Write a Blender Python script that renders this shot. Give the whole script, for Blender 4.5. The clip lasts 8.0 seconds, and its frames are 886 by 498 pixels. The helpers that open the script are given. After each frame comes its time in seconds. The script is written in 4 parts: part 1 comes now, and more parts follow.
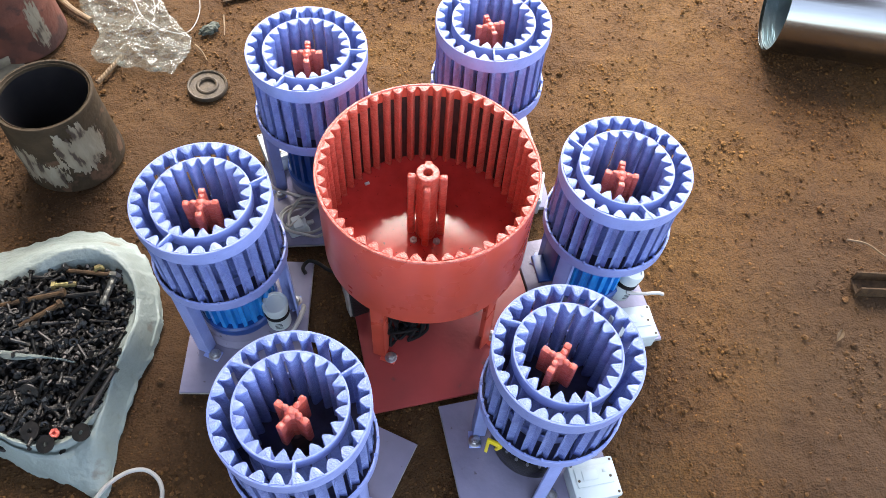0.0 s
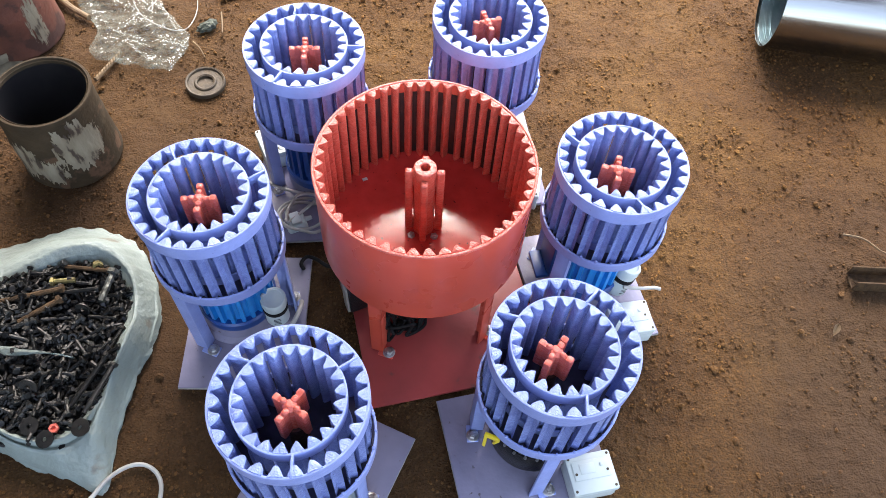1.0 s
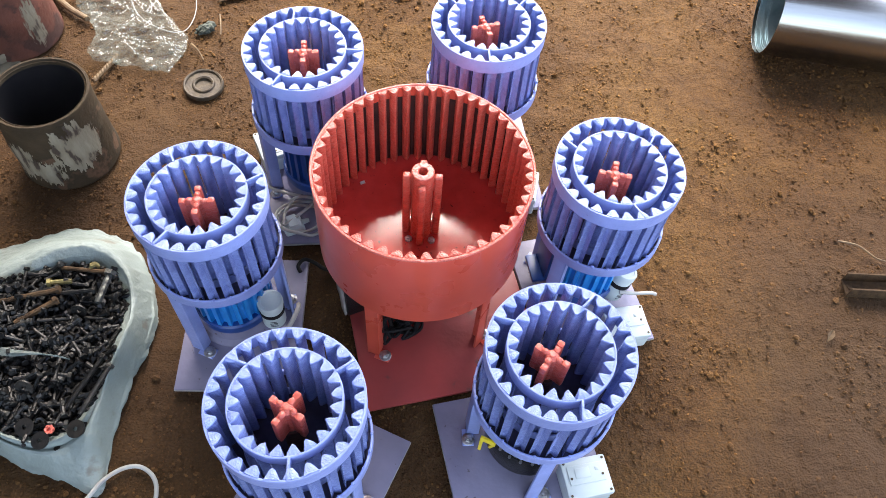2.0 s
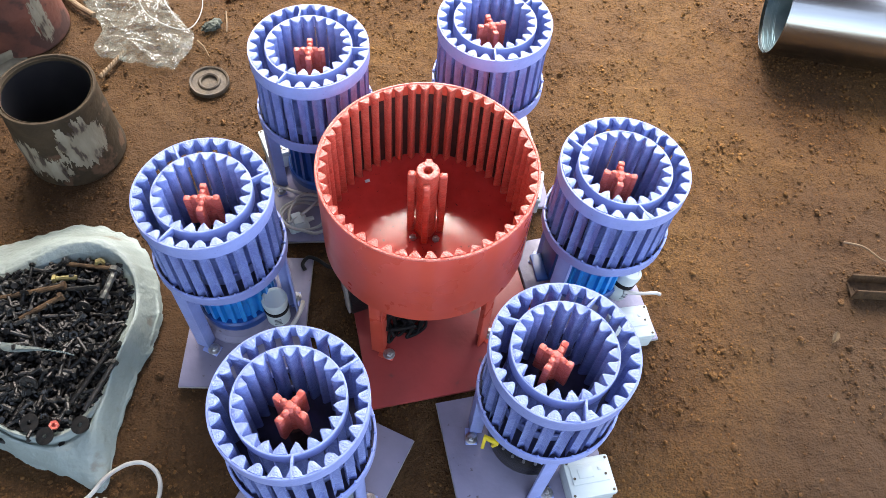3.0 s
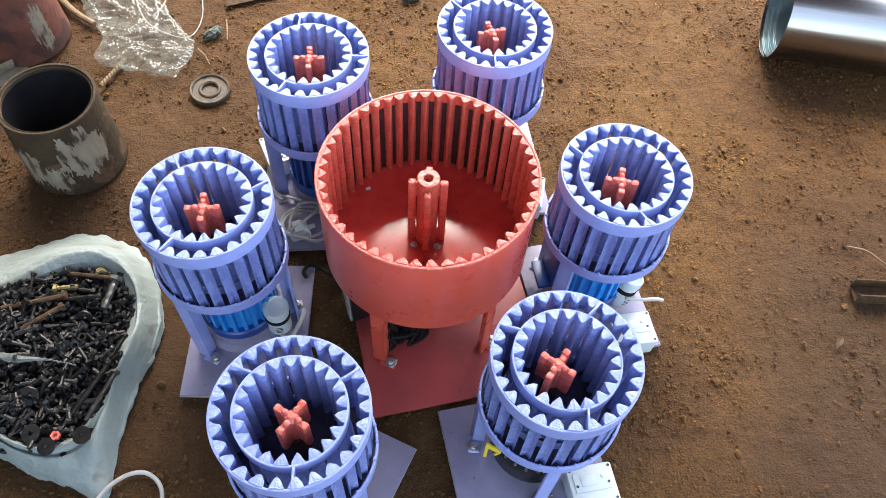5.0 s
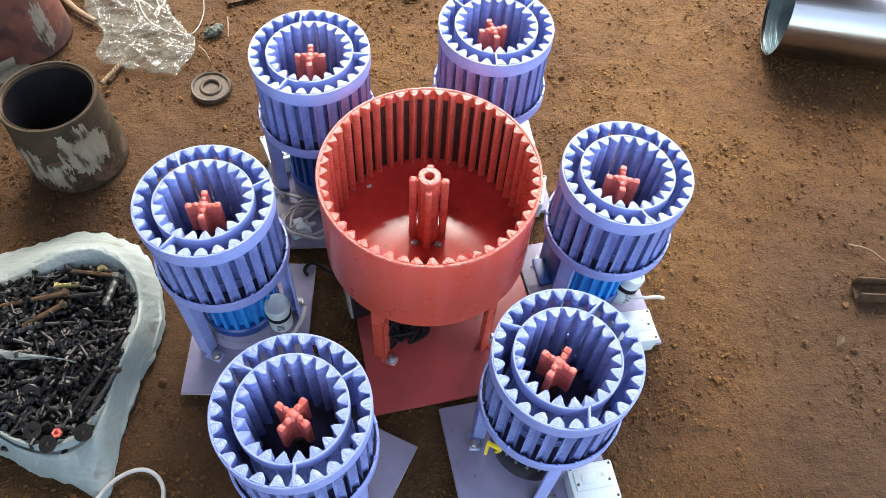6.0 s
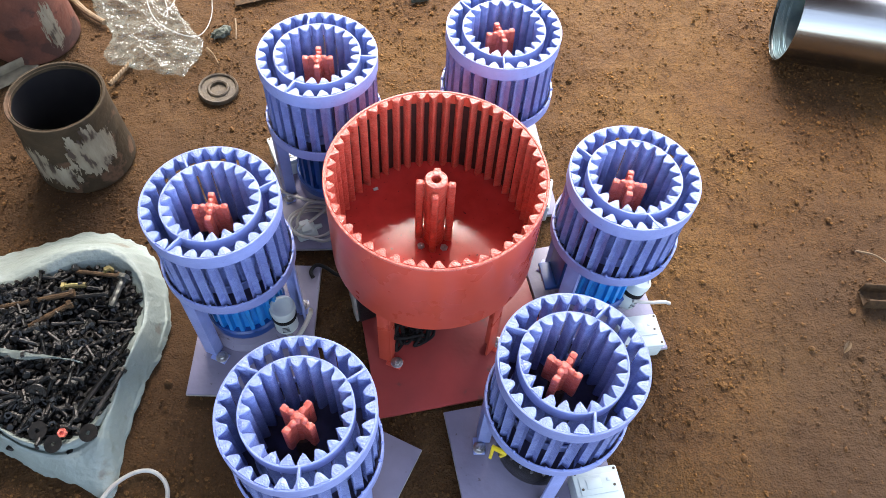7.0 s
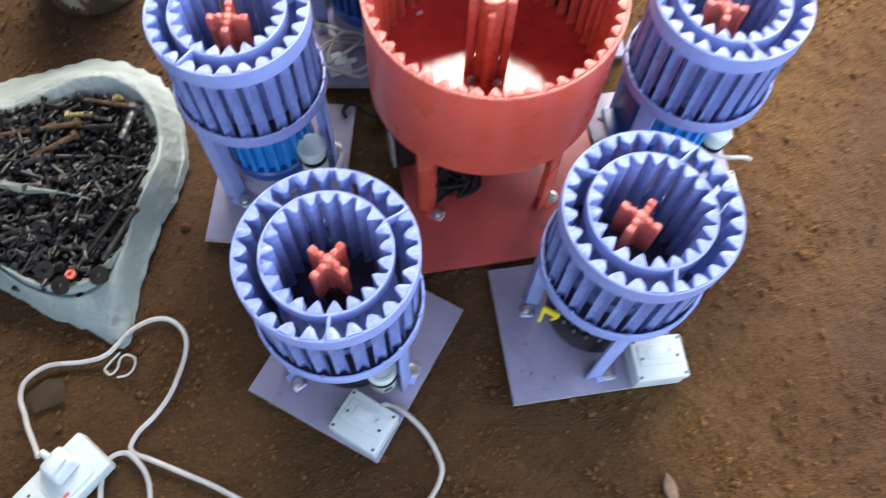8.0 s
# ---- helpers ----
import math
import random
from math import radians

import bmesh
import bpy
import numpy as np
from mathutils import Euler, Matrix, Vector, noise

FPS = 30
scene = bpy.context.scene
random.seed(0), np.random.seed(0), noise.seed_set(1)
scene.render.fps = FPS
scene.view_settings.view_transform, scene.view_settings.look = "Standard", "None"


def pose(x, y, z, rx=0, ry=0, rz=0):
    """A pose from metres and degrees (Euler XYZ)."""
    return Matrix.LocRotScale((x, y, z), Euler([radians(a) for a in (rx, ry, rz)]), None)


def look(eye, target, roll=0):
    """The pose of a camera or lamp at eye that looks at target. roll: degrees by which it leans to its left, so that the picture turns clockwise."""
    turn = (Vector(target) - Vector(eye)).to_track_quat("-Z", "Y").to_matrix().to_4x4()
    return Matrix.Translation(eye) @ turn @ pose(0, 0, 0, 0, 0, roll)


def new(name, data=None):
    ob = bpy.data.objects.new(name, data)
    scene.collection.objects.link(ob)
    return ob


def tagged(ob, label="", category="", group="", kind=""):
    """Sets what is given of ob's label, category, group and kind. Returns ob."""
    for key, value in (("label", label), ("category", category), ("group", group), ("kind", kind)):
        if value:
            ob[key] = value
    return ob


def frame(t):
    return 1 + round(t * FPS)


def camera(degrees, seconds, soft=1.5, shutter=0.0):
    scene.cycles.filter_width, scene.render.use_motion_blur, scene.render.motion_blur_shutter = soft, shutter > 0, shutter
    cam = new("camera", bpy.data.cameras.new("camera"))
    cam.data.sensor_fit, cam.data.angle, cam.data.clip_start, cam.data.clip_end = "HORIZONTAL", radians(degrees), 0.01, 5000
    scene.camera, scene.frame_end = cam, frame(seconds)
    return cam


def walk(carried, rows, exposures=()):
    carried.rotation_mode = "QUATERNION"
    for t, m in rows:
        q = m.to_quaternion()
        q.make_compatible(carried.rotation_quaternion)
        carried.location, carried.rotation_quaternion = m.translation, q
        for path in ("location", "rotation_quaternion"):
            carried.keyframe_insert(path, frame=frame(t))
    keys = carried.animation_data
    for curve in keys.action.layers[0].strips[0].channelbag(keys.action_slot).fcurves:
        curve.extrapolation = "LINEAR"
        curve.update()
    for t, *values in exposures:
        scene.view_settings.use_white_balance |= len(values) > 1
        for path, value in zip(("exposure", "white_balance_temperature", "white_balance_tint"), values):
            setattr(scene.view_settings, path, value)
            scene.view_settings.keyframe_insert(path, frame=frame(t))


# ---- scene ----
cam = camera(59.9, 8.0, soft=0.85, shutter=0.2)
# seconds, x, y, z, yaw, pitch, roll
ROWS = [
    (0.0, -0.0053, 0.0040, 1.5706, -0.38, -57.59, -2.35),
    (0.5, -0.0038, 0.0001, 1.5707, -0.56, -57.37, -2.51),
    (1.0, -0.0030, -0.0060, 1.5713, -0.54, -57.66, -2.36),
    (1.5, -0.0055, -0.0066, 1.5736, -0.62, -57.39, -2.82),
    (3.0, -0.0062, -0.0039, 1.5773, 0.13, -57.67, -2.78),
    (3.5, -0.0042, -0.0002, 1.5755, 0.02, -57.69, -2.59),
    (4.0, 0.0000, -0.0000, 1.5771, -0.00, -57.33, -2.33),
    (4.5, -0.0031, 0.0035, 1.5781, -0.08, -57.36, -2.44),
    (6.0, -0.0030, 0.0062, 1.5796, 0.02, -57.61, -2.38),
    (6.5, -0.0036, 0.0050, 1.5772, -0.05, -57.72, -2.50),
    (7.0, -0.0052, 0.0084, 1.5790, 0.59, -57.45, -2.30),
    (7.3, -0.0124, 0.0038, 1.5838, 0.74, -58.71, -2.68),
    (7.5, -0.0070, 0.0028, 1.5385, 1.00, -59.95, -4.07),
    (7.7, -0.0109, -0.0065, 1.5037, 2.39, -61.29, -3.83),
    (7.8, -0.0133, 0.0135, 1.4804, 2.22, -63.37, -4.45),
    (8.0, -0.0346, 0.0416, 1.3797, 3.40, -66.56, -1.40),
]
walk(cam, [(t, pose(x, y, z, 90 + pitch, roll, yaw)) for t, x, y, z, yaw, pitch, roll in ROWS])

# ---- light ----
SUN_ELEVATION, SUN_AZIMUTH = 55.0, 3.0  # degrees; azimuth clockwise from +y
world = bpy.data.worlds.new("sky")
scene.world = world
world.use_nodes = True
wn = world.node_tree.nodes
sky = wn.new("ShaderNodeTexSky")
sky.sky_type, sky.sun_disc = "NISHITA", False
sky.sun_elevation, sky.sun_rotation = radians(SUN_ELEVATION), radians(SUN_AZIMUTH)
sky.air_density, sky.dust_density, sky.ozone_density = 1.0, 4.0, 1.0
grey = wn.new("ShaderNodeHueSaturation")
grey.inputs["Saturation"].default_value = 0.75
world.node_tree.links.new(sky.outputs[0], grey.inputs["Color"])
world.node_tree.links.new(grey.outputs[0], wn["Background"].inputs[0])
wn["Background"].inputs[1].default_value = 1.23
sun_data = bpy.data.lights.new("sun", "SUN")
sun_data.energy, sun_data.angle, sun_data.color = 0.46, radians(20), (1.0, 0.99, 0.97)
sun = new("sun", sun_data)
se, sa = radians(SUN_ELEVATION), radians(SUN_AZIMUTH)
sun.matrix_world = look((3 * math.sin(sa) * math.cos(se), 3 * math.cos(sa) * math.cos(se), 3 * math.sin(se)), (0, 0, 0))


# ---- materials ----
def mat(name, a, b=None, rough=0.5, metal=0.0, scale=40.0, bump=0.0, bump_scale=200.0, spots=None, spot_scale=25.0, spot_at=0.6,
        rough_b=None, stretch=(1, 1, 1), vary=0.0, coat=0.0, island=False, spec=0.5):
    """Two colours mixed by noise, optional spots (third colour) and fine relief; all in object space at real size."""
    m = bpy.data.materials.new(name)
    m.use_nodes = True
    t = m.node_tree
    n, l = t.nodes, t.links
    p = n["Principled BSDF"]
    p.inputs["Metallic"].default_value = metal
    p.inputs["Roughness"].default_value = rough
    p.inputs["Specular IOR Level"].default_value = spec
    p.inputs["Coat Weight"].default_value = coat
    p.inputs["Coat Roughness"].default_value = 0.15
    tc = n.new("ShaderNodeTexCoord")
    mp = n.new("ShaderNodeMapping")
    mp.inputs["Scale"].default_value = stretch
    l.new(tc.outputs["Object"], mp.inputs[0])
    b = b or tuple(0.75 * c for c in a)

    def fac(sc, lo, hi, detail=6.0):
        no = n.new("ShaderNodeTexNoise")
        no.inputs["Scale"].default_value, no.inputs["Detail"].default_value = sc, detail
        l.new(mp.outputs[0], no.inputs["Vector"])
        r = n.new("ShaderNodeMapRange")
        r.inputs[1].default_value, r.inputs[2].default_value = lo, hi
        l.new(no.outputs[0], r.inputs[0])
        return r.outputs[0]

    def mix(f, c1, c2):
        x = n.new("ShaderNodeMix")
        x.data_type = "RGBA"
        l.new(f, x.inputs[0])
        for i, c in ((6, c1), (7, c2)):
            if isinstance(c, tuple):
                x.inputs[i].default_value = (*c, 1)
            else:
                l.new(c, x.inputs[i])
        return x.outputs[2]

    f1 = fac(scale, 0.35, 0.65)
    col = mix(f1, a, b)
    if spots:
        f2 = fac(spot_scale, spot_at, spot_at + 0.06)
        col = mix(f2, col, spots)
    if vary:
        src = n.new("ShaderNodeNewGeometry").outputs["Random Per Island"] if island else n.new("ShaderNodeObjectInfo").outputs["Random"]
        r = n.new("ShaderNodeMapRange")
        r.inputs[3].default_value, r.inputs[4].default_value = 1 - vary, 1 + vary
        l.new(src, r.inputs[0])
        h = n.new("ShaderNodeHueSaturation")
        l.new(r.outputs[0], h.inputs["Value"])
        l.new(col, h.inputs["Color"])
        col = h.outputs[0]
    l.new(col, p.inputs["Base Color"])
    if rough_b is not None:
        r = n.new("ShaderNodeMapRange")
        r.inputs[3].default_value, r.inputs[4].default_value = rough, rough_b
        l.new(fac(scale * 0.6, 0.3, 0.7), r.inputs[0])
        l.new(r.outputs[0], p.inputs["Roughness"])
    if bump:
        bu = n.new("ShaderNodeBump")
        bu.inputs["Strength"].default_value, bu.inputs["Distance"].default_value = 1.0, bump
        l.new(fac(bump_scale, 0.2, 0.8), bu.inputs["Height"])
        l.new(bu.outputs[0], p.inputs["Normal"])
    return m


LILAC = mat("lilac_gloss_paint", (0.272, 0.328, 0.620), (0.222, 0.272, 0.535), rough=0.40, scale=18, bump=0.0006, bump_scale=130, rough_b=0.45, vary=0.06, spots=(0.168, 0.1512, 0.3528), spot_scale=55, spot_at=0.70)
LILAC_WELD = mat("lilac_paint_over_weld", (0.2806, 0.3514, 0.6624), (0.2024, 0.253, 0.5382), rough=0.19, spec=0.6, scale=60, bump=0.0015, bump_scale=300, spots=(0.081, 0.0648, 0.1295), spot_scale=120, spot_at=0.72)
LILAC_BOARD = mat("lilac_painted_board", (0.2187, 0.2025, 0.2795), (0.158, 0.1458, 0.2025), rough=0.32, scale=9, bump=0.0008, bump_scale=60, rough_b=0.55, spots=(0.09, 0.072, 0.0855), spot_scale=75, spot_at=0.67)
BOARD_EDGE = mat("raw_board_edge", (0.352, 0.328, 0.288), (0.256, 0.232, 0.208), rough=0.7, scale=50)
RED = mat("red_oxide_gloss_paint", (0.63, 0.092, 0.052), (0.57, 0.080, 0.046), rough=0.24, coat=0.3, scale=14, bump=0.0004, bump_scale=30, rough_b=0.38, vary=0.05, spots=(0.304, 0.0532, 0.038), spot_scale=30, spot_at=0.83)
RED_WELD = mat("red_paint_over_weld", (0.6051, 0.1269, 0.083), (0.488, 0.083, 0.0537), rough=0.28, coat=0.1, scale=60, bump=0.0022, bump_scale=150, spots=(0.1562, 0.0293, 0.0195), spot_scale=120, spot_at=0.72)
RED_FLOOR = mat("wet_looking_red_paint", (0.4959, 0.0442, 0.035), (0.4041, 0.035, 0.0275), rough=0.09, spec=0.42, scale=30, bump=0.00007, bump_scale=60, rough_b=0.16, spots=(0.0643, 0.011, 0.011), spot_scale=110, spot_at=0.66)
RED_PLATE = mat("red_painted_plate", (0.3192, 0.042, 0.0353), (0.2268, 0.0319, 0.0269), rough=0.4, scale=9, bump=0.0006, bump_scale=60, rough_b=0.6, spots=(0.1344, 0.042, 0.0336), spot_scale=18, spot_at=0.66)
# Shade deep in the cages is put into this navy colour.
CAGE_FLOOR = mat("lilac_in_cage_shade", (0.051, 0.048, 0.093), (0.027, 0.024, 0.045), rough=0.6, scale=30, bump=0.0008, bump_scale=90)
VERY_DARK_RED = mat("very_dark_red_brown", (0.021, 0.0063, 0.0049), (0.0525, 0.0154, 0.0098), rough=0.7, metal=0.1, scale=35, bump=0.001, bump_scale=120)
BLUE = mat("blue_motor_paint", (0.0152, 0.228, 0.589), (0.0114, 0.171, 0.494), rough=0.35, scale=30)
DEEP_BLUE = mat("dark_blue_motor_paint", (0.008, 0.05, 0.22), (0.006, 0.04, 0.17), rough=0.35, scale=30)
BLACK = mat("black_painted_cast_iron", (0.012, 0.012, 0.014), (0.022, 0.020, 0.020), rough=0.4, spec=0.25, scale=40, bump=0.0006)
RUBBER = mat("black_rubber", (0.006, 0.006, 0.007), (0.012, 0.011, 0.010), rough=0.6, spec=0.15, scale=60)
WHITE = mat("white_plastic", (0.4905, 0.538, 0.5222), (0.4272, 0.4747, 0.4589), rough=0.35, scale=12, rough_b=0.5)
WHITE_CABLE = mat("white_cable_sheath", (0.416, 0.416, 0.384), (0.32, 0.296, 0.264), rough=0.5, scale=20)
YELLOW = mat("yellow_plastic", (0.80, 0.62, 0.02), (0.68, 0.52, 0.02), rough=0.4)
ZINC = mat("zinc_plated_bolt", (0.55, 0.55, 0.56), (0.35, 0.34, 0.33), rough=0.35, metal=0.9, scale=120)
GALV = mat("galvanised_sheet", (0.3744, 0.3672, 0.3456), (0.3024, 0.3024, 0.288), rough=0.13, metal=1.0, scale=28, rough_b=0.24, bump=0.0012, bump_scale=9, stretch=(1.6, 1.6, 0.08))
GALV_EDGE = mat("dull_galvanised_sheet", (0.36, 0.46, 0.48), (0.24, 0.33, 0.35), rough=0.3, metal=0.8, scale=28)
RUSTY_CAN = mat("rusty_brown_tin", (0.050, 0.033, 0.017), (0.026, 0.019, 0.010), rough=0.7, spec=0.2, metal=0.0, scale=16, bump=0.0015, bump_scale=70, rough_b=0.8, spots=(0.085, 0.048, 0.027), spot_scale=16, spot_at=0.56)
RED_TIN = mat("rusty_red_tin", (0.1368, 0.049, 0.0302), (0.0792, 0.0324, 0.0216), rough=0.62, spec=0.25, metal=0.0, scale=12, bump=0.002, bump_scale=60, rough_b=0.8, spots=(0.055, 0.026, 0.019), spot_scale=14, spot_at=0.55)
# The shade inside the tins is painted as near-black.
TIN_SHADE = mat("shade_black_inside", (0.010, 0.009, 0.010), (0.016, 0.014, 0.014), rough=0.5, scale=30)
PEELING = mat("peeling_cream_paint", (0.2281, 0.197, 0.1348), (0.1452, 0.114, 0.0726), rough=0.7, scale=45, bump=0.002, bump_scale=90, stretch=(1, 1, 0.3), spots=(0.0415, 0.0259, 0.0156), spot_scale=45, spot_at=0.53)
OLD_IRON = mat("old_brown_iron", (0.0765, 0.0539, 0.0275), (0.0398, 0.0281, 0.0159), rough=0.65, metal=0.1, scale=60, bump=0.001)
BOLT_STEEL = mat("oily_dark_bolt_steel", (0.0234, 0.0244, 0.0234), (0.0454, 0.0407, 0.036), rough=0.30, metal=0.75, scale=80, vary=0.6, bump=0.0008, bump_scale=400)
# Much darker than BOLT_STEEL; for the joined mass under the loose bolts.
BOLT_HEAP = mat("extra_dark_oily_heap", (0.0082, 0.0082, 0.0078), (0.0166, 0.0143, 0.0124), rough=0.42, metal=0.6, scale=80, vary=0.6, island=True)
BRASS = mat("yellow_passivated_bolt", (0.294, 0.252, 0.098), (0.175, 0.14, 0.063), rough=0.4, metal=0.7, scale=80)
SACK = mat("dirty_white_woven_sack", (0.222, 0.262, 0.238), (0.178, 0.207, 0.184), rough=0.5, scale=9, bump=0.0022, bump_scale=75, rough_b=0.65, spots=(0.1463, 0.1408, 0.1137), spot_scale=14, spot_at=0.64)
WOOD = mat("dry_stick", (0.186, 0.124, 0.062), (0.124, 0.0806, 0.0434), rough=0.8, scale=50, bump=0.001)
STONE = mat("pale_stone", (0.195, 0.1275, 0.075), (0.12, 0.075, 0.045), rough=0.9, scale=60, vary=0.3)
FOIL = mat("crushed_grey_foil", (0.075, 0.085, 0.062), (0.03, 0.034, 0.026), rough=0.6, metal=0.0, spec=0.25, scale=90, bump=0.002, bump_scale=120)
PAPER = mat("brown_paper_scrap", (0.078, 0.052, 0.024), (0.052, 0.034, 0.016), rough=0.9, scale=20)
DULL_ZINC = mat("dull_zinc_plating", (0.17, 0.18, 0.165), (0.09, 0.09, 0.08), rough=0.36, metal=0.8, scale=120)
RUSTY_ROD = mat("rusty_brown_rod", (0.085, 0.050, 0.024), (0.042, 0.025, 0.013), rough=0.7, spec=0.15, scale=70, bump=0.001, bump_scale=500)
STEEL_GREY = mat("weathered_grey_steel", (0.21, 0.18, 0.125), (0.13, 0.11, 0.075), rough=0.6, spec=0.3, scale=40)
INK = mat("printed_ink", (0.03, 0.03, 0.04), rough=0.6)


def soil(name, vary=0.0):
    m = bpy.data.materials.new(name)
    m.use_nodes = True
    t = m.node_tree
    n, l = t.nodes, t.links
    p = n["Principled BSDF"]
    p.inputs["Specular IOR Level"].default_value = 0.25
    tc = n.new("ShaderNodeTexCoord")

    def noise_tex(scale, detail=8.0):
        x = n.new("ShaderNodeTexNoise")
        x.inputs["Scale"].default_value, x.inputs["Detail"].default_value = scale, detail
        l.new(tc.outputs["Object"], x.inputs["Vector"])
        return x.outputs[0]

    def ramp(f, stops):
        r = n.new("ShaderNodeValToRGB")
        e = r.color_ramp.elements
        e[0].position, e[0].color = stops[0][0], (*stops[0][1], 1)
        e[1].position, e[1].color = stops[-1][0], (*stops[-1][1], 1)
        for pos, c in stops[1:-1]:
            e.new(pos).color = (*c, 1)
        l.new(f, r.inputs[0])
        return r.outputs[0]

    def mul(f, c1, c2, blend="MULTIPLY"):
        x = n.new("ShaderNodeMix")
        x.data_type, x.blend_type = "RGBA", blend
        if isinstance(f, float):
            x.inputs[0].default_value = f
        else:
            l.new(f, x.inputs[0])
        l.new(c1, x.inputs[6])
        l.new(c2, x.inputs[7])
        return x.outputs[2]

    large = ramp(noise_tex(2.2, 4), [(0.35, (0.070, 0.0318, 0.0070)), (0.5, (0.090, 0.0425, 0.0092)), (0.65, (0.112, 0.0565, 0.0130))])
    mid = ramp(noise_tex(26), [(0.30, (0.78, 0.75, 0.72)), (0.6, (1.0, 1.0, 1.0))])
    fine = ramp(noise_tex(170), [(0.33, (0.55, 0.50, 0.46)), (0.52, (1.0, 1.0, 1.0)), (0.70, (1.3, 1.22, 1.1))])
    grain = ramp(noise_tex(520, 3), [(0.30, (0.62, 0.58, 0.55)), (0.5, (1.0, 1.0, 1.0)), (0.66, (1.0, 1.0, 1.0)), (0.74, (1.9, 1.85, 1.75))])
    col = mul(0.9, mul(0.9, mul(1.0, large, mid), fine), grain)
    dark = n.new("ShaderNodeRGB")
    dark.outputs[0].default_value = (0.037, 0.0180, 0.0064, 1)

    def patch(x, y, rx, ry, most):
        """A patch of darker soil colour with an uneven border."""
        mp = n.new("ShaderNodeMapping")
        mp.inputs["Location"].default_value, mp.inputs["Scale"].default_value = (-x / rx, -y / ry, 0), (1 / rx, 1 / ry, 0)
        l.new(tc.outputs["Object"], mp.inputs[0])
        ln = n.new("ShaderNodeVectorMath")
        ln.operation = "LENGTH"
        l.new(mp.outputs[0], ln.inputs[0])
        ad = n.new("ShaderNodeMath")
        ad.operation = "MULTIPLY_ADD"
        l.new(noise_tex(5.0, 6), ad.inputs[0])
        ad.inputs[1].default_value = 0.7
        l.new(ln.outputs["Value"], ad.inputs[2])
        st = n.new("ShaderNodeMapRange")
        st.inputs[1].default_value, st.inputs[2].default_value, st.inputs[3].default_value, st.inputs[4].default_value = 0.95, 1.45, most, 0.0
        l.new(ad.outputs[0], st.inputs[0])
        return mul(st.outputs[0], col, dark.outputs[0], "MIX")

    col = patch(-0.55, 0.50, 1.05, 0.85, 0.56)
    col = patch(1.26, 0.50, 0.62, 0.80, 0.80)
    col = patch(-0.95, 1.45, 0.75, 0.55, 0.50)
    if vary:
        r = n.new("ShaderNodeMapRange")
        r.inputs[3].default_value, r.inputs[4].default_value = 1.6 - vary, 1.6 + vary
        l.new(n.new("ShaderNodeNewGeometry").outputs["Random Per Island"], r.inputs[0])
        h = n.new("ShaderNodeHueSaturation")
        l.new(r.outputs[0], h.inputs["Value"])
        l.new(col, h.inputs["Color"])
        col = h.outputs[0]
    l.new(col, p.inputs["Base Color"])
    p.inputs["Roughness"].default_value = 0.85
    b1 = n.new("ShaderNodeBump")
    b1.inputs["Strength"].default_value, b1.inputs["Distance"].default_value = 1.0, 0.007
    l.new(noise_tex(60), b1.inputs["Height"])
    b2 = n.new("ShaderNodeBump")
    b2.inputs["Strength"].default_value, b2.inputs["Distance"].default_value = 1.0, 0.0028
    l.new(noise_tex(240), b2.inputs["Height"])
    l.new(b1.outputs[0], b2.inputs["Normal"])
    l.new(b2.outputs[0], p.inputs["Normal"])
    return m


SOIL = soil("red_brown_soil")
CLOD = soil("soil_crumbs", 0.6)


def clear_film():
    m = bpy.data.materials.new("clear_polythene")
    m.use_nodes = True
    n, l = m.node_tree.nodes, m.node_tree.links
    p = n["Principled BSDF"]
    p.inputs["Base Color"].default_value = (0.24, 0.26, 0.22, 1)
    p.inputs["Roughness"].default_value = 0.14
    p.inputs["Specular IOR Level"].default_value = 0.6
    tr = n.new("ShaderNodeBsdfTransparent")
    mx = n.new("ShaderNodeMixShader")
    lw = n.new("ShaderNodeTexNoise")
    lw.inputs["Scale"].default_value, lw.inputs["Detail"].default_value = 16, 4
    r = n.new("ShaderNodeMapRange")
    r.inputs[1].default_value, r.inputs[2].default_value, r.inputs[3].default_value, r.inputs[4].default_value = 0.36, 0.64, 0.16, 0.46
    l.new(lw.outputs[0], r.inputs[0])
    l.new(r.outputs[0], mx.inputs[0])
    l.new(tr.outputs[0], mx.inputs[1])
    l.new(p.outputs[0], mx.inputs[2])
    l.new(mx.outputs[0], n["Material Output"].inputs[0])
    return m


FILM = clear_film()


# ---- building helpers ----
def finish(bm, name, material, smooth=True):
    bmesh.ops.recalc_face_normals(bm, faces=bm.faces[:])
    me = bpy.data.meshes.new(name)
    bm.to_mesh(me)
    bm.free()
    me.materials.append(material)
    for f in me.polygons:
        f.use_smooth = smooth
    if smooth:
        me.set_sharp_from_angle(angle=radians(35))
    return me


def part(name, bm, material, parent=None, label="", m=None, smooth=True):
    """Links a bmesh, or a ready mesh, as one mesh object under a thing or a part."""
    me = bm if isinstance(bm, bpy.types.Mesh) else finish(bm, name, material, smooth)
    ob = new(name, me)
    if parent:
        ob.parent = parent
    if m is not None:
        ob.matrix_basis = m
    if label:
        ob["label"] = label
    return ob


def thing(name, label, category, m=None, group="", kind=""):
    ob = new(name)
    ob.empty_display_size = 0.05
    if m is not None:
        ob.matrix_basis = m
    return tagged(ob, label, category, group, kind)


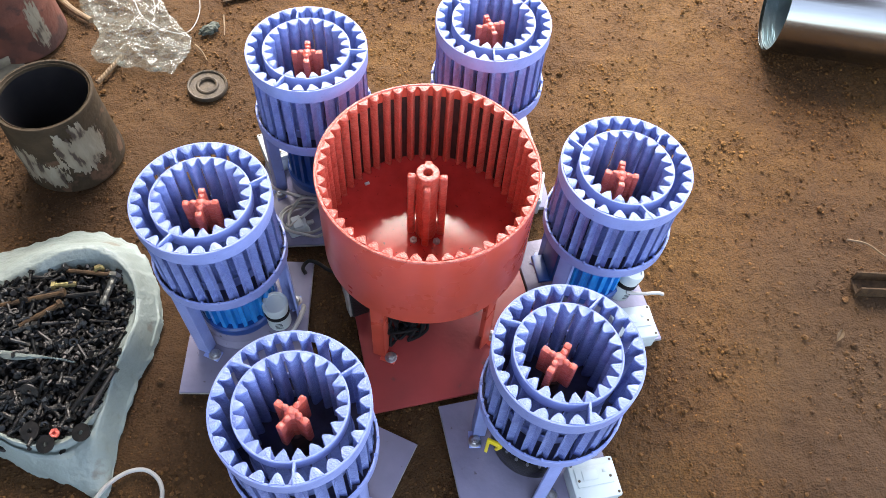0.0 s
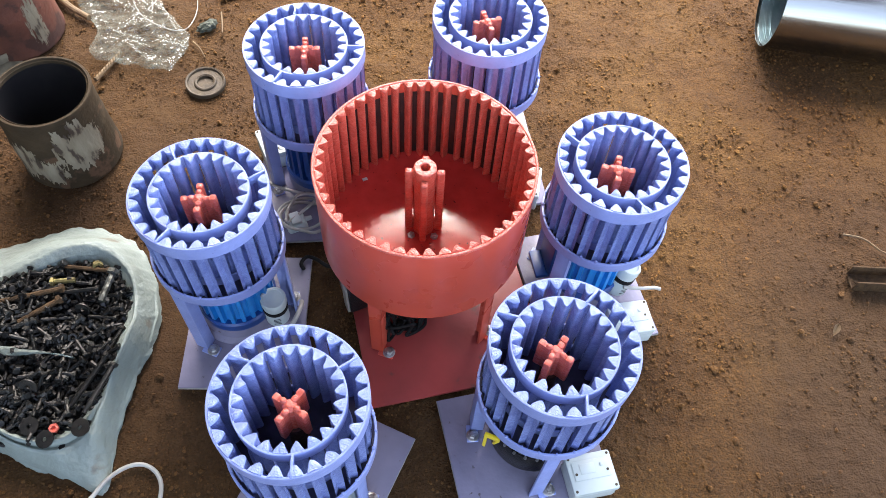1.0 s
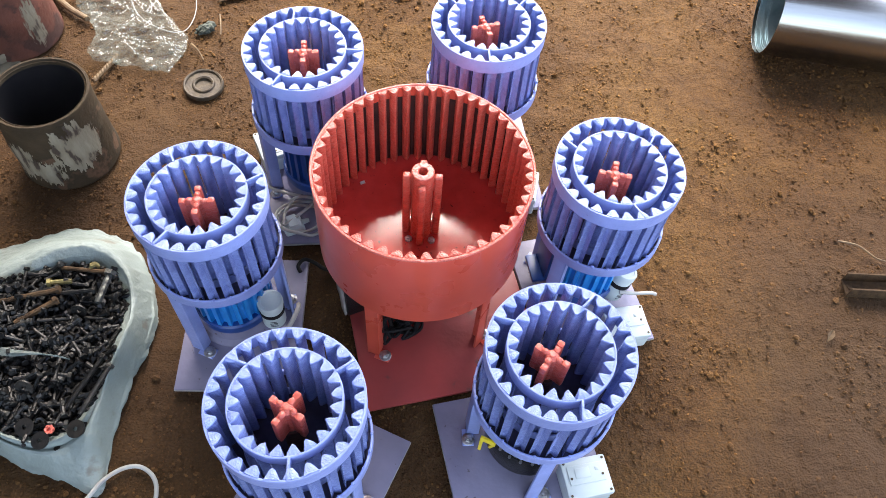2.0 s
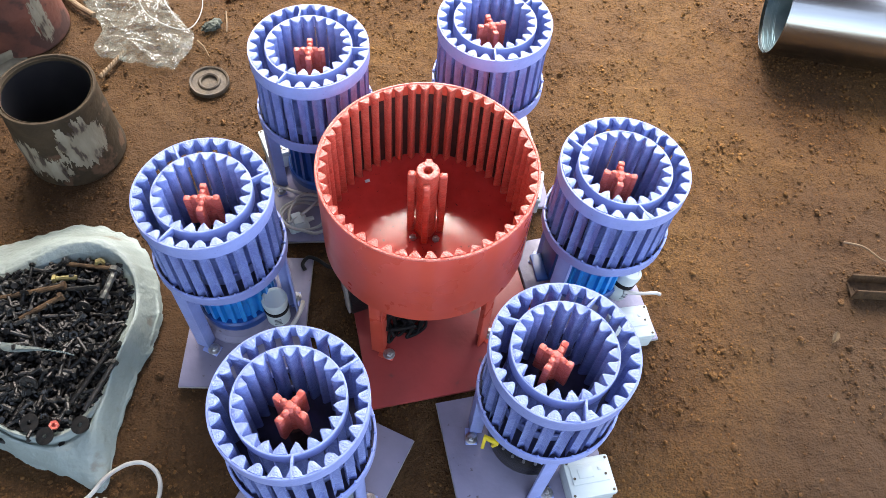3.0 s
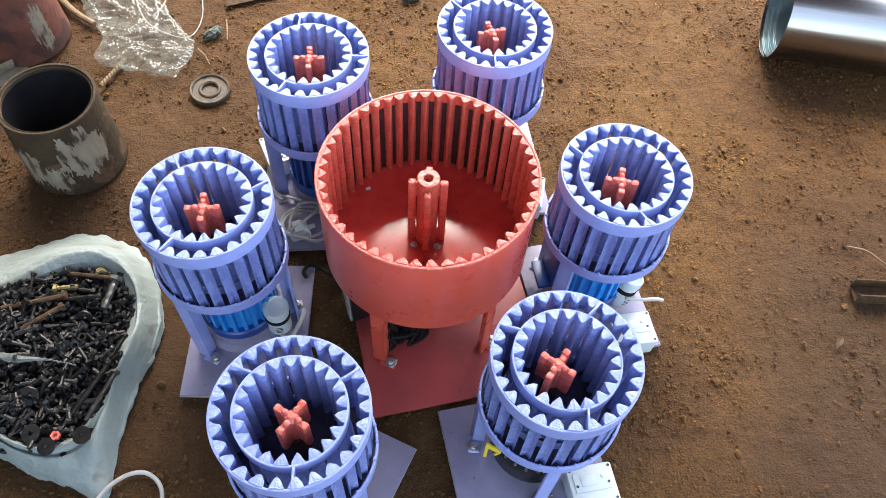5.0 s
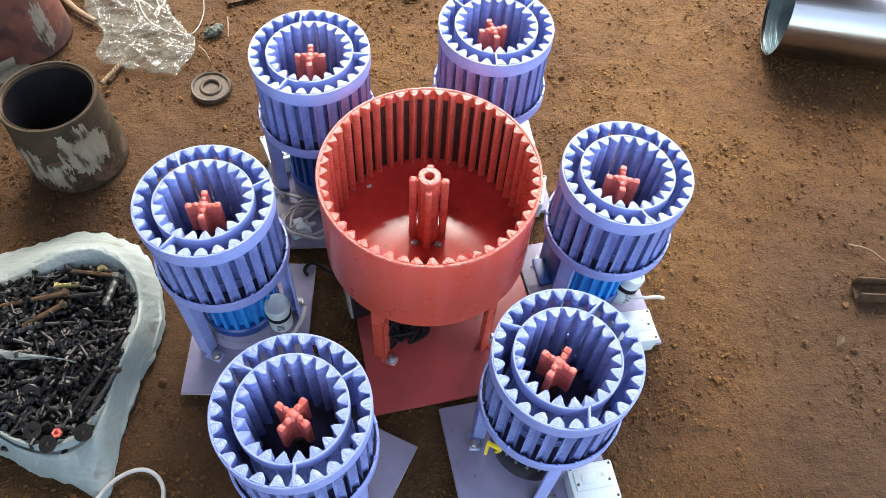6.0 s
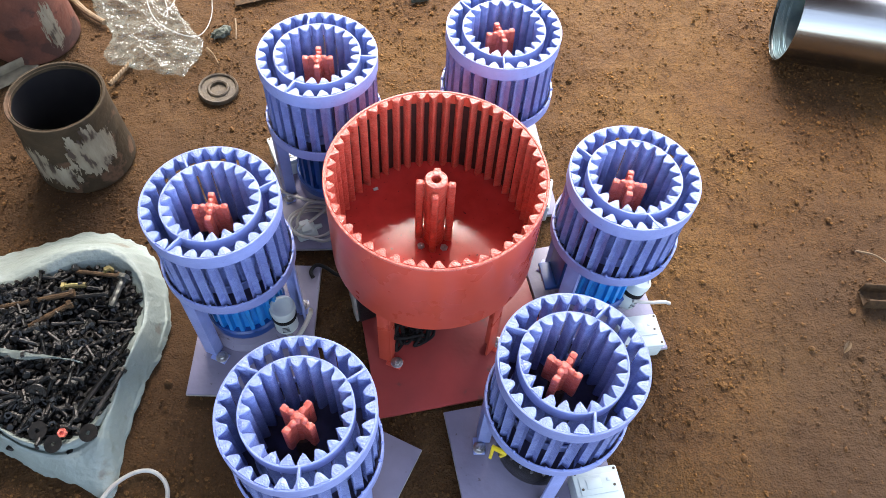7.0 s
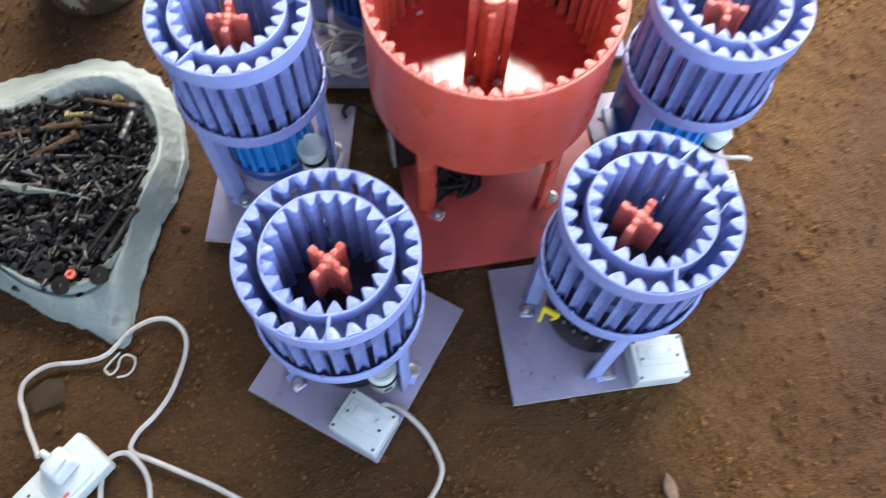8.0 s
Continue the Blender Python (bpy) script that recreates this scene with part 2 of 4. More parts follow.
def box(bm, sx, sy, sz, m=None, bevel=0.0, seg=2):
    """A box centred in x and y that stands on z = 0 of the pose m."""
    r = bmesh.ops.create_cube(bm, size=1.0)
    vs = r["verts"]
    bmesh.ops.scale(bm, vec=(sx, sy, sz), verts=vs)
    bmesh.ops.translate(bm, vec=(0, 0, sz / 2), verts=vs)
    if bevel:
        es = list({e for v in vs for e in v.link_edges})
        g = bmesh.ops.bevel(bm, geom=es, offset=bevel, segments=seg, affect="EDGES", profile=0.5)
        vs = list({v for f in g["faces"] for v in f.verts} | {v for v in vs if v.is_valid})
    if m is not None:
        bmesh.ops.transform(bm, matrix=m, verts=vs)
    return bm


def lathe(bm, profile, seg=48, m=None, closed=False):
    """Turns a list of (r, z) about z. closed: the profile runs back to its start (a ring with thickness)."""
    rings = []
    for r, z in profile:
        if r < 1e-6:
            rings.append([bm.verts.new((0, 0, z))])
        else:
            rings.append([bm.verts.new((r * math.cos(2 * math.pi * i / seg), r * math.sin(2 * math.pi * i / seg), z)) for i in range(seg)])
    pairs = list(zip(rings, rings[1:] + (rings[:1] if closed else [])))
    if not closed:
        pairs = pairs[:len(rings) - 1]
    for a, b in pairs:
        for i in range(seg):
            j = (i + 1) % seg
            if len(a) == 1 and len(b) == 1:
                continue
            if len(a) == 1:
                bm.faces.new((a[0], b[i], b[j]))
            elif len(b) == 1:
                bm.faces.new((a[i], a[j], b[0]))
            else:
                bm.faces.new((a[i], a[j], b[j], b[i]))
    if m is not None:
        bmesh.ops.transform(bm, matrix=m, verts=[v for ring in rings for v in ring])
    return bm


def ring(bm, r_out, r_in, z0, z1, seg=64, b=0.0008):
    return lathe(bm, [(r_out - b, z0), (r_out, z0 + b), (r_out, z1 - b), (r_out - b, z1), (r_in + b, z1), (r_in, z1 - b), (r_in, z0 + b), (r_in + b, z0)], seg, closed=True)


def spline(pts, n=8):
    """Smooth curve through the points."""
    P = [Vector(p) for p in pts]
    out = []
    for i in range(len(P) - 1):
        p0, p1, p2, p3 = P[max(i - 1, 0)], P[i], P[i + 1], P[min(i + 2, len(P) - 1)]
        for k in range(n):
            t = k / n
            out.append(0.5 * ((2 * p1) + (p2 - p0) * t + (2 * p0 - 5 * p1 + 4 * p2 - p3) * t * t + (3 * p1 - p0 - 3 * p2 + p3) * t ** 3))
    out.append(P[-1])
    return out


def tube(bm, pts, r, seg=8, taper=None):
    """A round rod along the points, with closed ends. taper: radius at the far end."""
    last = None
    n = len(pts)
    side = None
    for i, p in enumerate(pts):
        d = (pts[min(i + 1, n - 1)] - pts[max(i - 1, 0)]).normalized()
        if side is None:
            side = d.orthogonal().normalized()
        side = (side - d * side.dot(d)).normalized()
        up = d.cross(side)
        rr = r if taper is None else r + (taper - r) * i / (n - 1)
        cur = [bm.verts.new(p + rr * (math.cos(2 * math.pi * k / seg) * side + math.sin(2 * math.pi * k / seg) * up)) for k in range(seg)]
        if last:
            for k in range(seg):
                bm.faces.new((last[k], last[(k + 1) % seg], cur[(k + 1) % seg], cur[k]))
        else:
            bm.faces.new(cur[::-1])
        last = cur
    bm.faces.new(last)
    return bm


def cable(name, pts, r, material, label, category="cable", parent=None):
    bm = tube(bmesh.new(), spline(pts, 10), r, 10)
    ob = part(name, bm, material, parent)
    if not parent:
        tagged(ob, label, category)
    return ob


# ---- ground ----
def graded(lo, hi, step, far):
    xs = list(np.arange(lo, hi + step / 2, step))
    d, x = step, hi
    while x < far:
        d *= 1.35
        x += d
        xs.append(x)
    d, x = step, lo
    while x > -far:
        d *= 1.35
        x -= d
        xs.insert(0, x)
    return xs


def build_ground():
    xs, ys = graded(-1.4, 1.5, 0.014, 400), graded(-0.1, 2.4, 0.014, 400)
    verts = []
    for y in ys:
        for x in xs:
            z = 0.006 * noise.noise((x * 5, y * 5, 0)) + 0.005 * noise.noise((x * 19, y * 19, 3)) + 0.003 * noise.noise((x * 46, y * 46, 7)) - 0.008
            verts.append((x, y, min(z, 0.0)))
    w = len(xs)
    faces = [(j * w + i, j * w + i + 1, (j + 1) * w + i + 1, (j + 1) * w + i) for j in range(len(ys) - 1) for i in range(w - 1)]
    me = bpy.data.meshes.new("ground")
    me.from_pydata(verts, [], faces)
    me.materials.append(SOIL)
    me.polygons.foreach_set("use_smooth", [True] * len(faces))
    ob = tagged(new("ground", me), "trodden red-brown earth floor strewn with crumbs", "ground", kind="structure")
    return ob


def crumb_mesh(name, count, size, material, seed, clump):
    """Many small stones and crumbs of soil in one mesh, gathered in clumps."""
    rng = np.random.default_rng(seed)
    bm = bmesh.new()
    bmesh.ops.create_icosphere(bm, subdivisions=1, radius=1.0)
    base = np.array([v.co[:] for v in bm.verts])
    tris = np.array([[v.index for v in f.verts] for f in bm.faces])
    bm.free()
    V, F = [], []
    k = made = 0
    while made < count and k < count * 12:
        k += 1
        x, y = rng.uniform(-1.35, 1.5), rng.uniform(-0.05, 2.35)
        d = 0.5 + 0.5 * noise.noise((x * 3.1, y * 3.1, 11)) + 0.35 * noise.noise((x * 9, y * 9, 5))
        if rng.random() > max(d, 0.0) ** clump:
            continue
        s = size * min(rng.lognormal(0, 0.5), 2.8)
        sc = s * rng.uniform(0.65, 1.15, 3) * np.array([1, 1, 0.7])
        a = rng.uniform(0, 6.28)
        c, sn = math.cos(a), math.sin(a)
        p = base * sc * rng.uniform(0.8, 1.2, (len(base), 1))
        p = np.stack([p[:, 0] * c - p[:, 1] * sn + x, p[:, 0] * sn + p[:, 1] * c + y, p[:, 2] + s * 0.22 - 0.0058], 1)
        F.append(tris + made * len(base))
        V.append(p)
        made += 1
    me = bpy.data.meshes.new(name)
    me.from_pydata(np.concatenate(V).tolist(), [], np.concatenate(F).tolist())
    me.materials.append(material)
    return me


build_ground()
tagged(new("soil_crumbs", crumb_mesh("soil_crumbs", 42000, 0.0020, CLOD, 3, 2.2)), "loose red-brown crumbs of soil on the ground", "soil", kind="stuff")
tagged(new("pebbles", crumb_mesh("pebbles", 2600, 0.0034, CLOD, 8, 1.6)), "small brown pebbles scattered over the earth", "pebbles", kind="stuff")
# ---- lilac machines ----
RIM, RING_LOW, CAGE_R, CAGE_LOW_R = 0.4504, 0.2572, 0.125, 0.1300
MESHES = {}


def shared(key, make):
    if key not in MESHES:
        MESHES[key] = make()
    return MESHES[key]


def bar_mesh(name, z0, z1, width, depth, groove, material, pitch, seed=0):
    """An upright bar: a wedge that points to the axis (-x), grooved on its outer side, with a wide lumpy head of weld and paint on top."""
    rng = random.Random(seed)
    bm = bmesh.new()
    w, d = width / 2, depth
    prof = [(0.0, -w), (-groove, 0.0), (0.0, w), (-d * 0.45, w * 0.72), (-d * 0.92, w * 0.25), (-d, 0.0), (-d * 0.92, -w * 0.25), (-d * 0.45, -w * 0.72)]
    h = pitch / 2
    head = [(0.0012, -h * 0.98), (0.0018, 0.0), (0.0012, h * 0.98), (-d * 0.42, h * 0.70), (-d * 0.90, h * 0.30), (-d * 1.06, 0.0), (-d * 0.90, -h * 0.30), (-d * 0.42, -h * 0.70)]
    j = [(rng.uniform(-0.0011, 0.0011), rng.uniform(-0.0011, 0.0011)) for _ in head]
    rows = [[(x, y, z0) for x, y in prof], [(x, y, z1 - 0.011) for x, y in prof],
            [(x * 0.97 + k[0] * 0.5, y * 0.93 + k[1] * 0.5, z1 - 0.0045) for (x, y), k in zip(head, j)],
            [(x + k[0], y + k[1], z1 - 0.0018) for (x, y), k in zip(head, j)],
            [(x * 0.86 + k[0] - 0.0008, y * 0.86 + k[1], z1 + rng.uniform(-0.0004, 0.0009)) for (x, y), k in zip(head, j)]]
    rows = [[bm.verts.new(p) for p in r] for r in rows]
    n = len(prof)
    for p, q in zip(rows, rows[1:]):
        for i in range(n):
            bm.faces.new((p[i], p[(i + 1) % n], q[(i + 1) % n], q[i]))
    bm.faces.new(rows[0])
    peak = bm.verts.new((-d * 0.40, 0, z1 + rng.uniform(0.0002, 0.0012)))
    for i in range(n):
        bm.faces.new((rows[-1][i], rows[-1][(i + 1) % n], peak))
    me = finish(bm, name, material, True)
    me.set_sharp_from_angle(angle=radians(48))
    return me


def place_bars(n, r, phase, mesh, parent, name="bar"):
    for i in range(n):
        a = phase + 360.0 * i / n
        j = random.uniform(-1, 1)
        part(name, random.choice(mesh), None, parent, m=pose(0, 0, 0, 0, 0, a + 0.5 * j) @ pose(r, 0, random.uniform(-0.0012, 0.0012), 0, 0, 2.5 * random.uniform(-1, 1)))


def weld_beads(bm, n, r, z, phase, size):
    for i in range(n):
        a = radians(phase + 360.0 * i / n)
        s = size * random.uniform(0.7, 1.3)
        bmesh.ops.create_icosphere(bm, subdivisions=1, radius=s, matrix=pose(r * math.cos(a), r * math.sin(a), z + random.uniform(-0.001, 0.001)))


def bolt_parts(parent, x, y, z, turn=0):
    bm = bmesh.new()
    lathe(bm, [(0, 0), (0.013, 0), (0.0135, 0.0012), (0.012, 0.0022), (0, 0.0022)], 20)
    part("washer", shared("washer", lambda: finish(bm, "washer", ZINC)), None, parent, m=pose(x, y, z))
    b2 = bmesh.new()
    lathe(b2, [(0, 0), (0.0085, 0), (0.0085, 0.0055), (0.0075, 0.0068), (0.0046, 0.0068), (0.0046, 0.011), (0, 0.0115)], 6)
    part("bolt", shared("leg_bolt", lambda: finish(b2, "bolt", ZINC, False)), None, parent, m=pose(x, y, z + 0.0022, 0, 0, turn))


def leg(parent, angle, r, z_top, material, width=0.030, side=1):
    """A flat bar whose foot is bent sideways and bolted down. angle: where the bolt sits, seen from the axis."""
    shift = side * 0.027
    bm = bmesh.new()
    box(bm, 0.005, width, z_top - 0.012, pose(r, -shift, 0.012), 0.0012)
    box(bm, 0.026, 0.005, z_top - 0.0125, pose(r - 0.0105, -shift + side * (width / 2 - 0.0026), 0.0124), 0.0012)
    box(bm, 0.024, width + 0.006, 0.004, pose(r, -shift + side * 0.022, 0.0122), 0.0012)
    ob = part("leg", bm, material, parent, m=pose(0, 0, 0, 0, 0, angle))
    bolt_parts(ob, r, 0, 0.0162, random.uniform(0, 60))
    return ob


def motor(parent, body_mat, bell_mat, kind):
    bm = bmesh.new()
    seg = 22
    prof = []
    for i in range(seg):
        for k, rr in ((0.0, 0.070), (0.3, 0.070), (0.4, 0.080), (0.75, 0.080), (0.85, 0.070)):
            prof.append((rr, 2 * math.pi * (i + k) / seg))
    low = [bm.verts.new((r * math.cos(a), r * math.sin(a), 0.082)) for r, a in prof]
    high = [bm.verts.new((r * math.cos(a), r * math.sin(a), 0.215)) for r, a in prof]
    n = len(prof)
    for i in range(n):
        bm.faces.new((low[i], low[(i + 1) % n], high[(i + 1) % n], high[i]))
    bm.faces.new(low)
    bm.faces.new(high)
    ob = part("motor", bm, body_mat, parent, "electric motor with cooling fins", smooth=False)
    if kind == "bell":
        part("end_shield", lathe(bmesh.new(), [(0, 0.022), (0.062, 0.022), (0.080, 0.030), (0.087, 0.045), (0.087, 0.098), (0.082, 0.108), (0.0, 0.108)], 40), bell_mat, ob, "black motor end shield")
        for i in range(9):
            a = radians(150 + 16 * i)
            b = lathe(bmesh.new(), [(0, 0.098), (0.0032, 0.098), (0.0032, 0.1025), (0, 0.103)], 8, pose(0.0835 * math.cos(a), 0.0835 * math.sin(a), 0.008))
            part("screw", b, ZINC, ob)
    else:
        part("end_shield", lathe(bmesh.new(), [(0, 0.054), (0.078, 0.054), (0.084, 0.058), (0.085, 0.080), (0.081, 0.085), (0, 0.085)], 40), DEEP_BLUE, ob, "dark blue motor end ring")
        part("mounting_flange", lathe(bmesh.new(), [(0, 0.012), (0.093, 0.012), (0.095, 0.014), (0.095, 0.019), (0.084, 0.026), (0.078, 0.054), (0, 0.054)], 40), LILAC_BOARD, ob)
    part("shaft", lathe(bmesh.new(), [(0, 0.21), (0.014, 0.21), (0.014, 0.262), (0, 0.262)], 20), ZINC, ob)
    return ob


def capacitor(parent, m, h=0.085):
    bm = lathe(bmesh.new(), [(0, 0), (0.024, 0), (0.0255, 0.002), (0.0255, h * 0.80), (0.0275, h * 0.81), (0.0275, h - 0.003), (0.0255, h), (0.0205, h), (0.0195, h - 0.002), (0, h - 0.002)], 28)
    ob = part("capacitor", bm, WHITE, parent, "white plastic motor capacitor", m)
    part("strap", ring(bmesh.new(), 0.0270, 0.0254, h * 0.52, h * 0.66, 28, 0.0004), RUBBER, ob, "black strap")
    for i in range(4):
        part("print_line", box(bmesh.new(), 0.0006, 0.016 - 0.002 * (i % 2), 0.0022, pose(0, 0, 0, 0, 0, -100) @ pose(0.0256, 0, 0.012 + 0.006 * i)), INK, ob)
    return ob


def switch_box(parent, m, h=0.060):
    """A white moulded switch enclosure: base, lid with a raised middle and rocker, corner screws."""
    ob = part("switch_box", box(bmesh.new(), 0.090, 0.075, h * 0.70, None, 0.004), WHITE, parent, "white plastic switch box", m)
    lid = box(bmesh.new(), 0.094, 0.079, h * 0.28, pose(0, 0, h * 0.705), 0.005)
    part("lid", lid, WHITE, ob)
    part("raised_panel", box(bmesh.new(), 0.074, 0.038, 0.0028, pose(0, 0.006, h * 0.985 - 0.0005), 0.0012), WHITE, ob)
    part("rocker", box(bmesh.new(), 0.030, 0.020, 0.0016, pose(-0.008, 0.008, h * 0.985 + 0.0020, 2), 0.0007), WHITE, ob)
    part("indicator", box(bmesh.new(), 0.007, 0.007, 0.0015, pose(0.022, 0.012, h * 0.985 + 0.0021), 0.0005), WHITE, ob)
    for x, y, dz in ((-0.040, -0.032, 0), (0.040, -0.032, 0), (-0.040, 0.032, 0), (0.040, 0.032, 0), (-0.032, 0.0, 0.0022), (0.032, 0.0, 0.0022)):
        part("screw", shared("box_screw", lambda: finish(lathe(bmesh.new(), [(0, 0), (0.0028, 0), (0.0026, 0.0010), (0, 0.0008)], 10), "screw", OLD_IRON)), None, ob, m=pose(x, y, h * 0.985 + 0.0002 + dz))
    return ob


def cross_hub(parent, angle, z0, z1):
    core = lathe(bmesh.new(), [(0, z0), (0.0115, z0), (0.0115, z1 - 0.004), (0.007, z1), (0, z1 + 0.001)], 16)
    hub = part("cross_hub", core, RED_WELD, parent, "red-painted four-armed hub", pose(0, 0, 0, 0, 0, angle))
    for k in range(4):
        bm = bmesh.new()
        box(bm, 0.012, 0.0125, z1 - z0 + random.uniform(-0.001, 0.001), pose(0, 0, z0, 0, 0, 90 * k) @ pose(0.0262, 0, 0), 0.003)
        box(bm, 0.018, 0.0098, z1 - z0 - 0.0022, pose(0, 0, z0, 0, 0, 90 * k) @ pose(0.014, 0, 0), 0.002)
        bmesh.ops.create_icosphere(bm, subdivisions=2, radius=0.0052, matrix=pose(0, 0, z1 - 0.002, 0, 0, 90 * k) @ pose(0.0125, random.uniform(-0.002, 0.002), 0) @ Matrix.Diagonal((1.3, 1.1, 0.7, 1)))
        part("hub_arm", bm, RED_WELD, hub)
    return hub


def cage_machine(x, y, board, legs, cross, spokes, phase, body_mat, kind, cap=None, sw=None, label="", off=(0, 0)):
    """A slotted double cage on a board, over an electric motor. board: x, y, turn, length, width (world)."""
    top = thing("cage_machine", label, "machine", pose(x, y, 0), "lilac cage machines round the red one")

    def here(wx, wy, z, turn=0):
        return pose(wx - x, wy - y, z, 0, 0, turn)

    bx, by, turn, length, width = board
    bo = part("base_board", box(bmesh.new(), length, width, 0.010, None, 0.0015), LILAC_BOARD, top, "lilac-painted base board", here(bx, by, 0.002, turn))
    part("board_edge", box(bmesh.new(), length + 0.001, width + 0.001, 0.0055, pose(0, 0, 0.0005)), BOARD_EDGE, bo, "bare pale edge of the board")
    for a in legs:
        leg(top, a, 0.119, RING_LOW + 0.006, LILAC)
    cage = part("outer_cage", ring(bmesh.new(), CAGE_LOW_R, CAGE_LOW_R - 0.0045, RING_LOW, RING_LOW + 0.026), LILAC, top, "lilac cage of upright bars")
    part("top_ring", ring(bmesh.new(), CAGE_R, CAGE_R - 0.004, RIM - 0.033, RIM), LILAC, cage)
    outer = shared("outer_bar", lambda: [bar_mesh("bar", RING_LOW + 0.006, RIM, 0.0195, 0.0165, 0.0085, LILAC_WELD, 0.0275, k) for k in range(5)])
    place_bars(26, CAGE_R - 0.0042, phase, outer, cage)
    wb = bmesh.new()
    weld_beads(wb, 26, CAGE_LOW_R - 0.003, RING_LOW + 0.0268, phase, 0.0034)
    weld_beads(wb, 26, CAGE_LOW_R - 0.002, RING_LOW + 0.0015, phase + 5, 0.0026)
    tagged(part("weld_bead", wb, LILAC_WELD, cage), kind="stuff")
    inner = part("inner_cage", ring(bmesh.new(), 0.0900, 0.0865, RIM - 0.030, RIM), LILAC, top, "smaller lilac cage within")
    ib = shared("inner_bar", lambda: [bar_mesh("bar", RING_LOW + 0.012, RIM, 0.0240, 0.0165, 0.0080, LILAC_WELD, 0.0250, k + 9) for k in range(5)])
    place_bars(21, 0.0866, phase + 7, ib, inner)
    part("lower_ring", ring(bmesh.new(), 0.0905, 0.0865, RING_LOW + 0.010, RING_LOW + 0.034), LILAC, inner)
    for a in spokes:
        part("spacer", box(bmesh.new(), 0.036, 0.0042, 0.020, pose(0.1060, 0, RIM - 0.0185, 0, 0, random.uniform(-22, 22)), 0.0012), LILAC_WELD, top, "", pose(0, 0, 0, 0, 0, a))
    part("cage_floor", lathe(bmesh.new(), [(0, RING_LOW + 0.004), (0.125, RING_LOW + 0.004), (0.125, RING_LOW + 0.010), (0, RING_LOW + 0.010)], 48), CAGE_FLOOR, top, "lilac cage floor with shade in its dark colour")
    hub = cross_hub(top, cross, 0.3580, 0.4340)
    hub.location = (off[0], off[1], 0)
    # Stands for the hub's lower end; its dark colour holds the shade there.
    part("shaft", lathe(bmesh.new(), [(0, RING_LOW + 0.0102), (0.017, RING_LOW + 0.0102), (0.017, 0.3582), (0, 0.3582)], 20), VERY_DARK_RED, hub, "dark shaft with the hub's shade in its colour")
    mo = motor(top, body_mat, BLACK, kind)
    mo.rotation_euler[2] = radians(cross)
    if cap:
        c = capacitor(top, here(cap[0], cap[1], cap[2]) @ pose(0, 0, 0, cap[3], cap[4], cap[5]))
    if sw:
        switch_box(top, here(sw[0], sw[1], 0.0125, sw[2]))
    return top


cage_machine(-0.2321, 1.1998, (-0.250, 1.158, 94, 0.312, 0.262), (208, 325, 85), 2, (105, -2, -115), 4, DEEP_BLUE, "flange", None, (-0.352, 1.262, 114),
             "lilac double-cage machine with dark blue motor, cable coiled beside it", (-0.0016, 0.0065))
cage_machine(0.1584, 1.2974, (0.185, 1.262, 98, 0.312, 0.262), (200, 312, 60), 17, (141, 41, -92), 9, BLUE, "flange", (0.262, 1.262, 0.02, 0, 0, 0), (0.272, 1.150, 80),
             "lilac double-cage machine standing behind the red drum", (-0.0053, 0.006))
cage_machine(-0.3862, 0.8190, (-0.3685, 0.788, 90, 0.328, 0.257), (247, 12, 120), 3, (125, 22, -116), 1, BLUE, "flange", (-0.296, 0.778, 0.047, 0, 0, 20), None,
             "lilac double-cage machine with bright blue motor beside the sack", (-0.0042, -0.0015))
d_machine = cage_machine(0.3926, 0.9065, (0.397, 0.8875, 103, 0.314, 0.262), (152, 238, 20), -10, (149, 45, -78), 6, BLUE, "flange", (0.463, 0.862, 0.046, 0, 14, 30), (0.483, 0.773, 9),
             "lilac double-cage machine with blue motor and tilted capacitor", (-0.0052, -0.0043))
cage_machine(-0.1887, 0.4316, (-0.1795, 0.427, 65.1, 0.318, 0.267), (340, 220, 100), 57, (142, 34, -82), 3, BLACK, "bell", (-0.128, 0.368, 0.030, 0, 0, 40), (-0.1515, 0.285, -28),
             "lilac double-cage machine on a skewed board with trailing white cable", (0.0001, -0.0054))
f_machine = cage_machine(0.2461, 0.5244, (0.2335, 0.5025, 12.2, 0.312, 0.262), (182, 285, 45), 54, (149, 59, -77), 8, BLACK, "bell", None, (0.3565, 0.429, 11),
                         "lilac double-cage machine with black motor and yellow terminal guard", (-0.0119, -0.0026))
bk = box(bmesh.new(), 0.070, 0.010, 0.150, pose(0, 0, 0.06), 0.002)
box(bk, 0.070, 0.034, 0.010, pose(0, 0.015, 0.06), 0.002)
part("motor_bracket", bk, DEEP_BLUE, d_machine, "dark blue motor bracket", pose(-0.088, 0.008, 0, 0, 0, 100))
yb = box(bmesh.new(), 0.024, 0.005, 0.009, pose(0.006, 0, 0.033), 0.001)
box(yb, 0.006, 0.005, 0.042, pose(-0.008, 0, 0), 0.001)
box(yb, 0.005, 0.005, 0.014, pose(0.008, 0, 0.021, 0, 28, 0), 0.001)
part("terminal_guard", yb, YELLOW, f_machine, "yellow plastic guard", pose(-0.092, -0.040, 0.055, 0, 0, -25) @ Matrix.Diagonal((1.1, 1.3, 1.7, 1)))

# ---- red machine ----
RX, RY, R_RIM, R_LOW, R_R, R_FLOOR = 0.0193, 0.9006, 0.4438, 0.2175, 0.2116, 0.2260


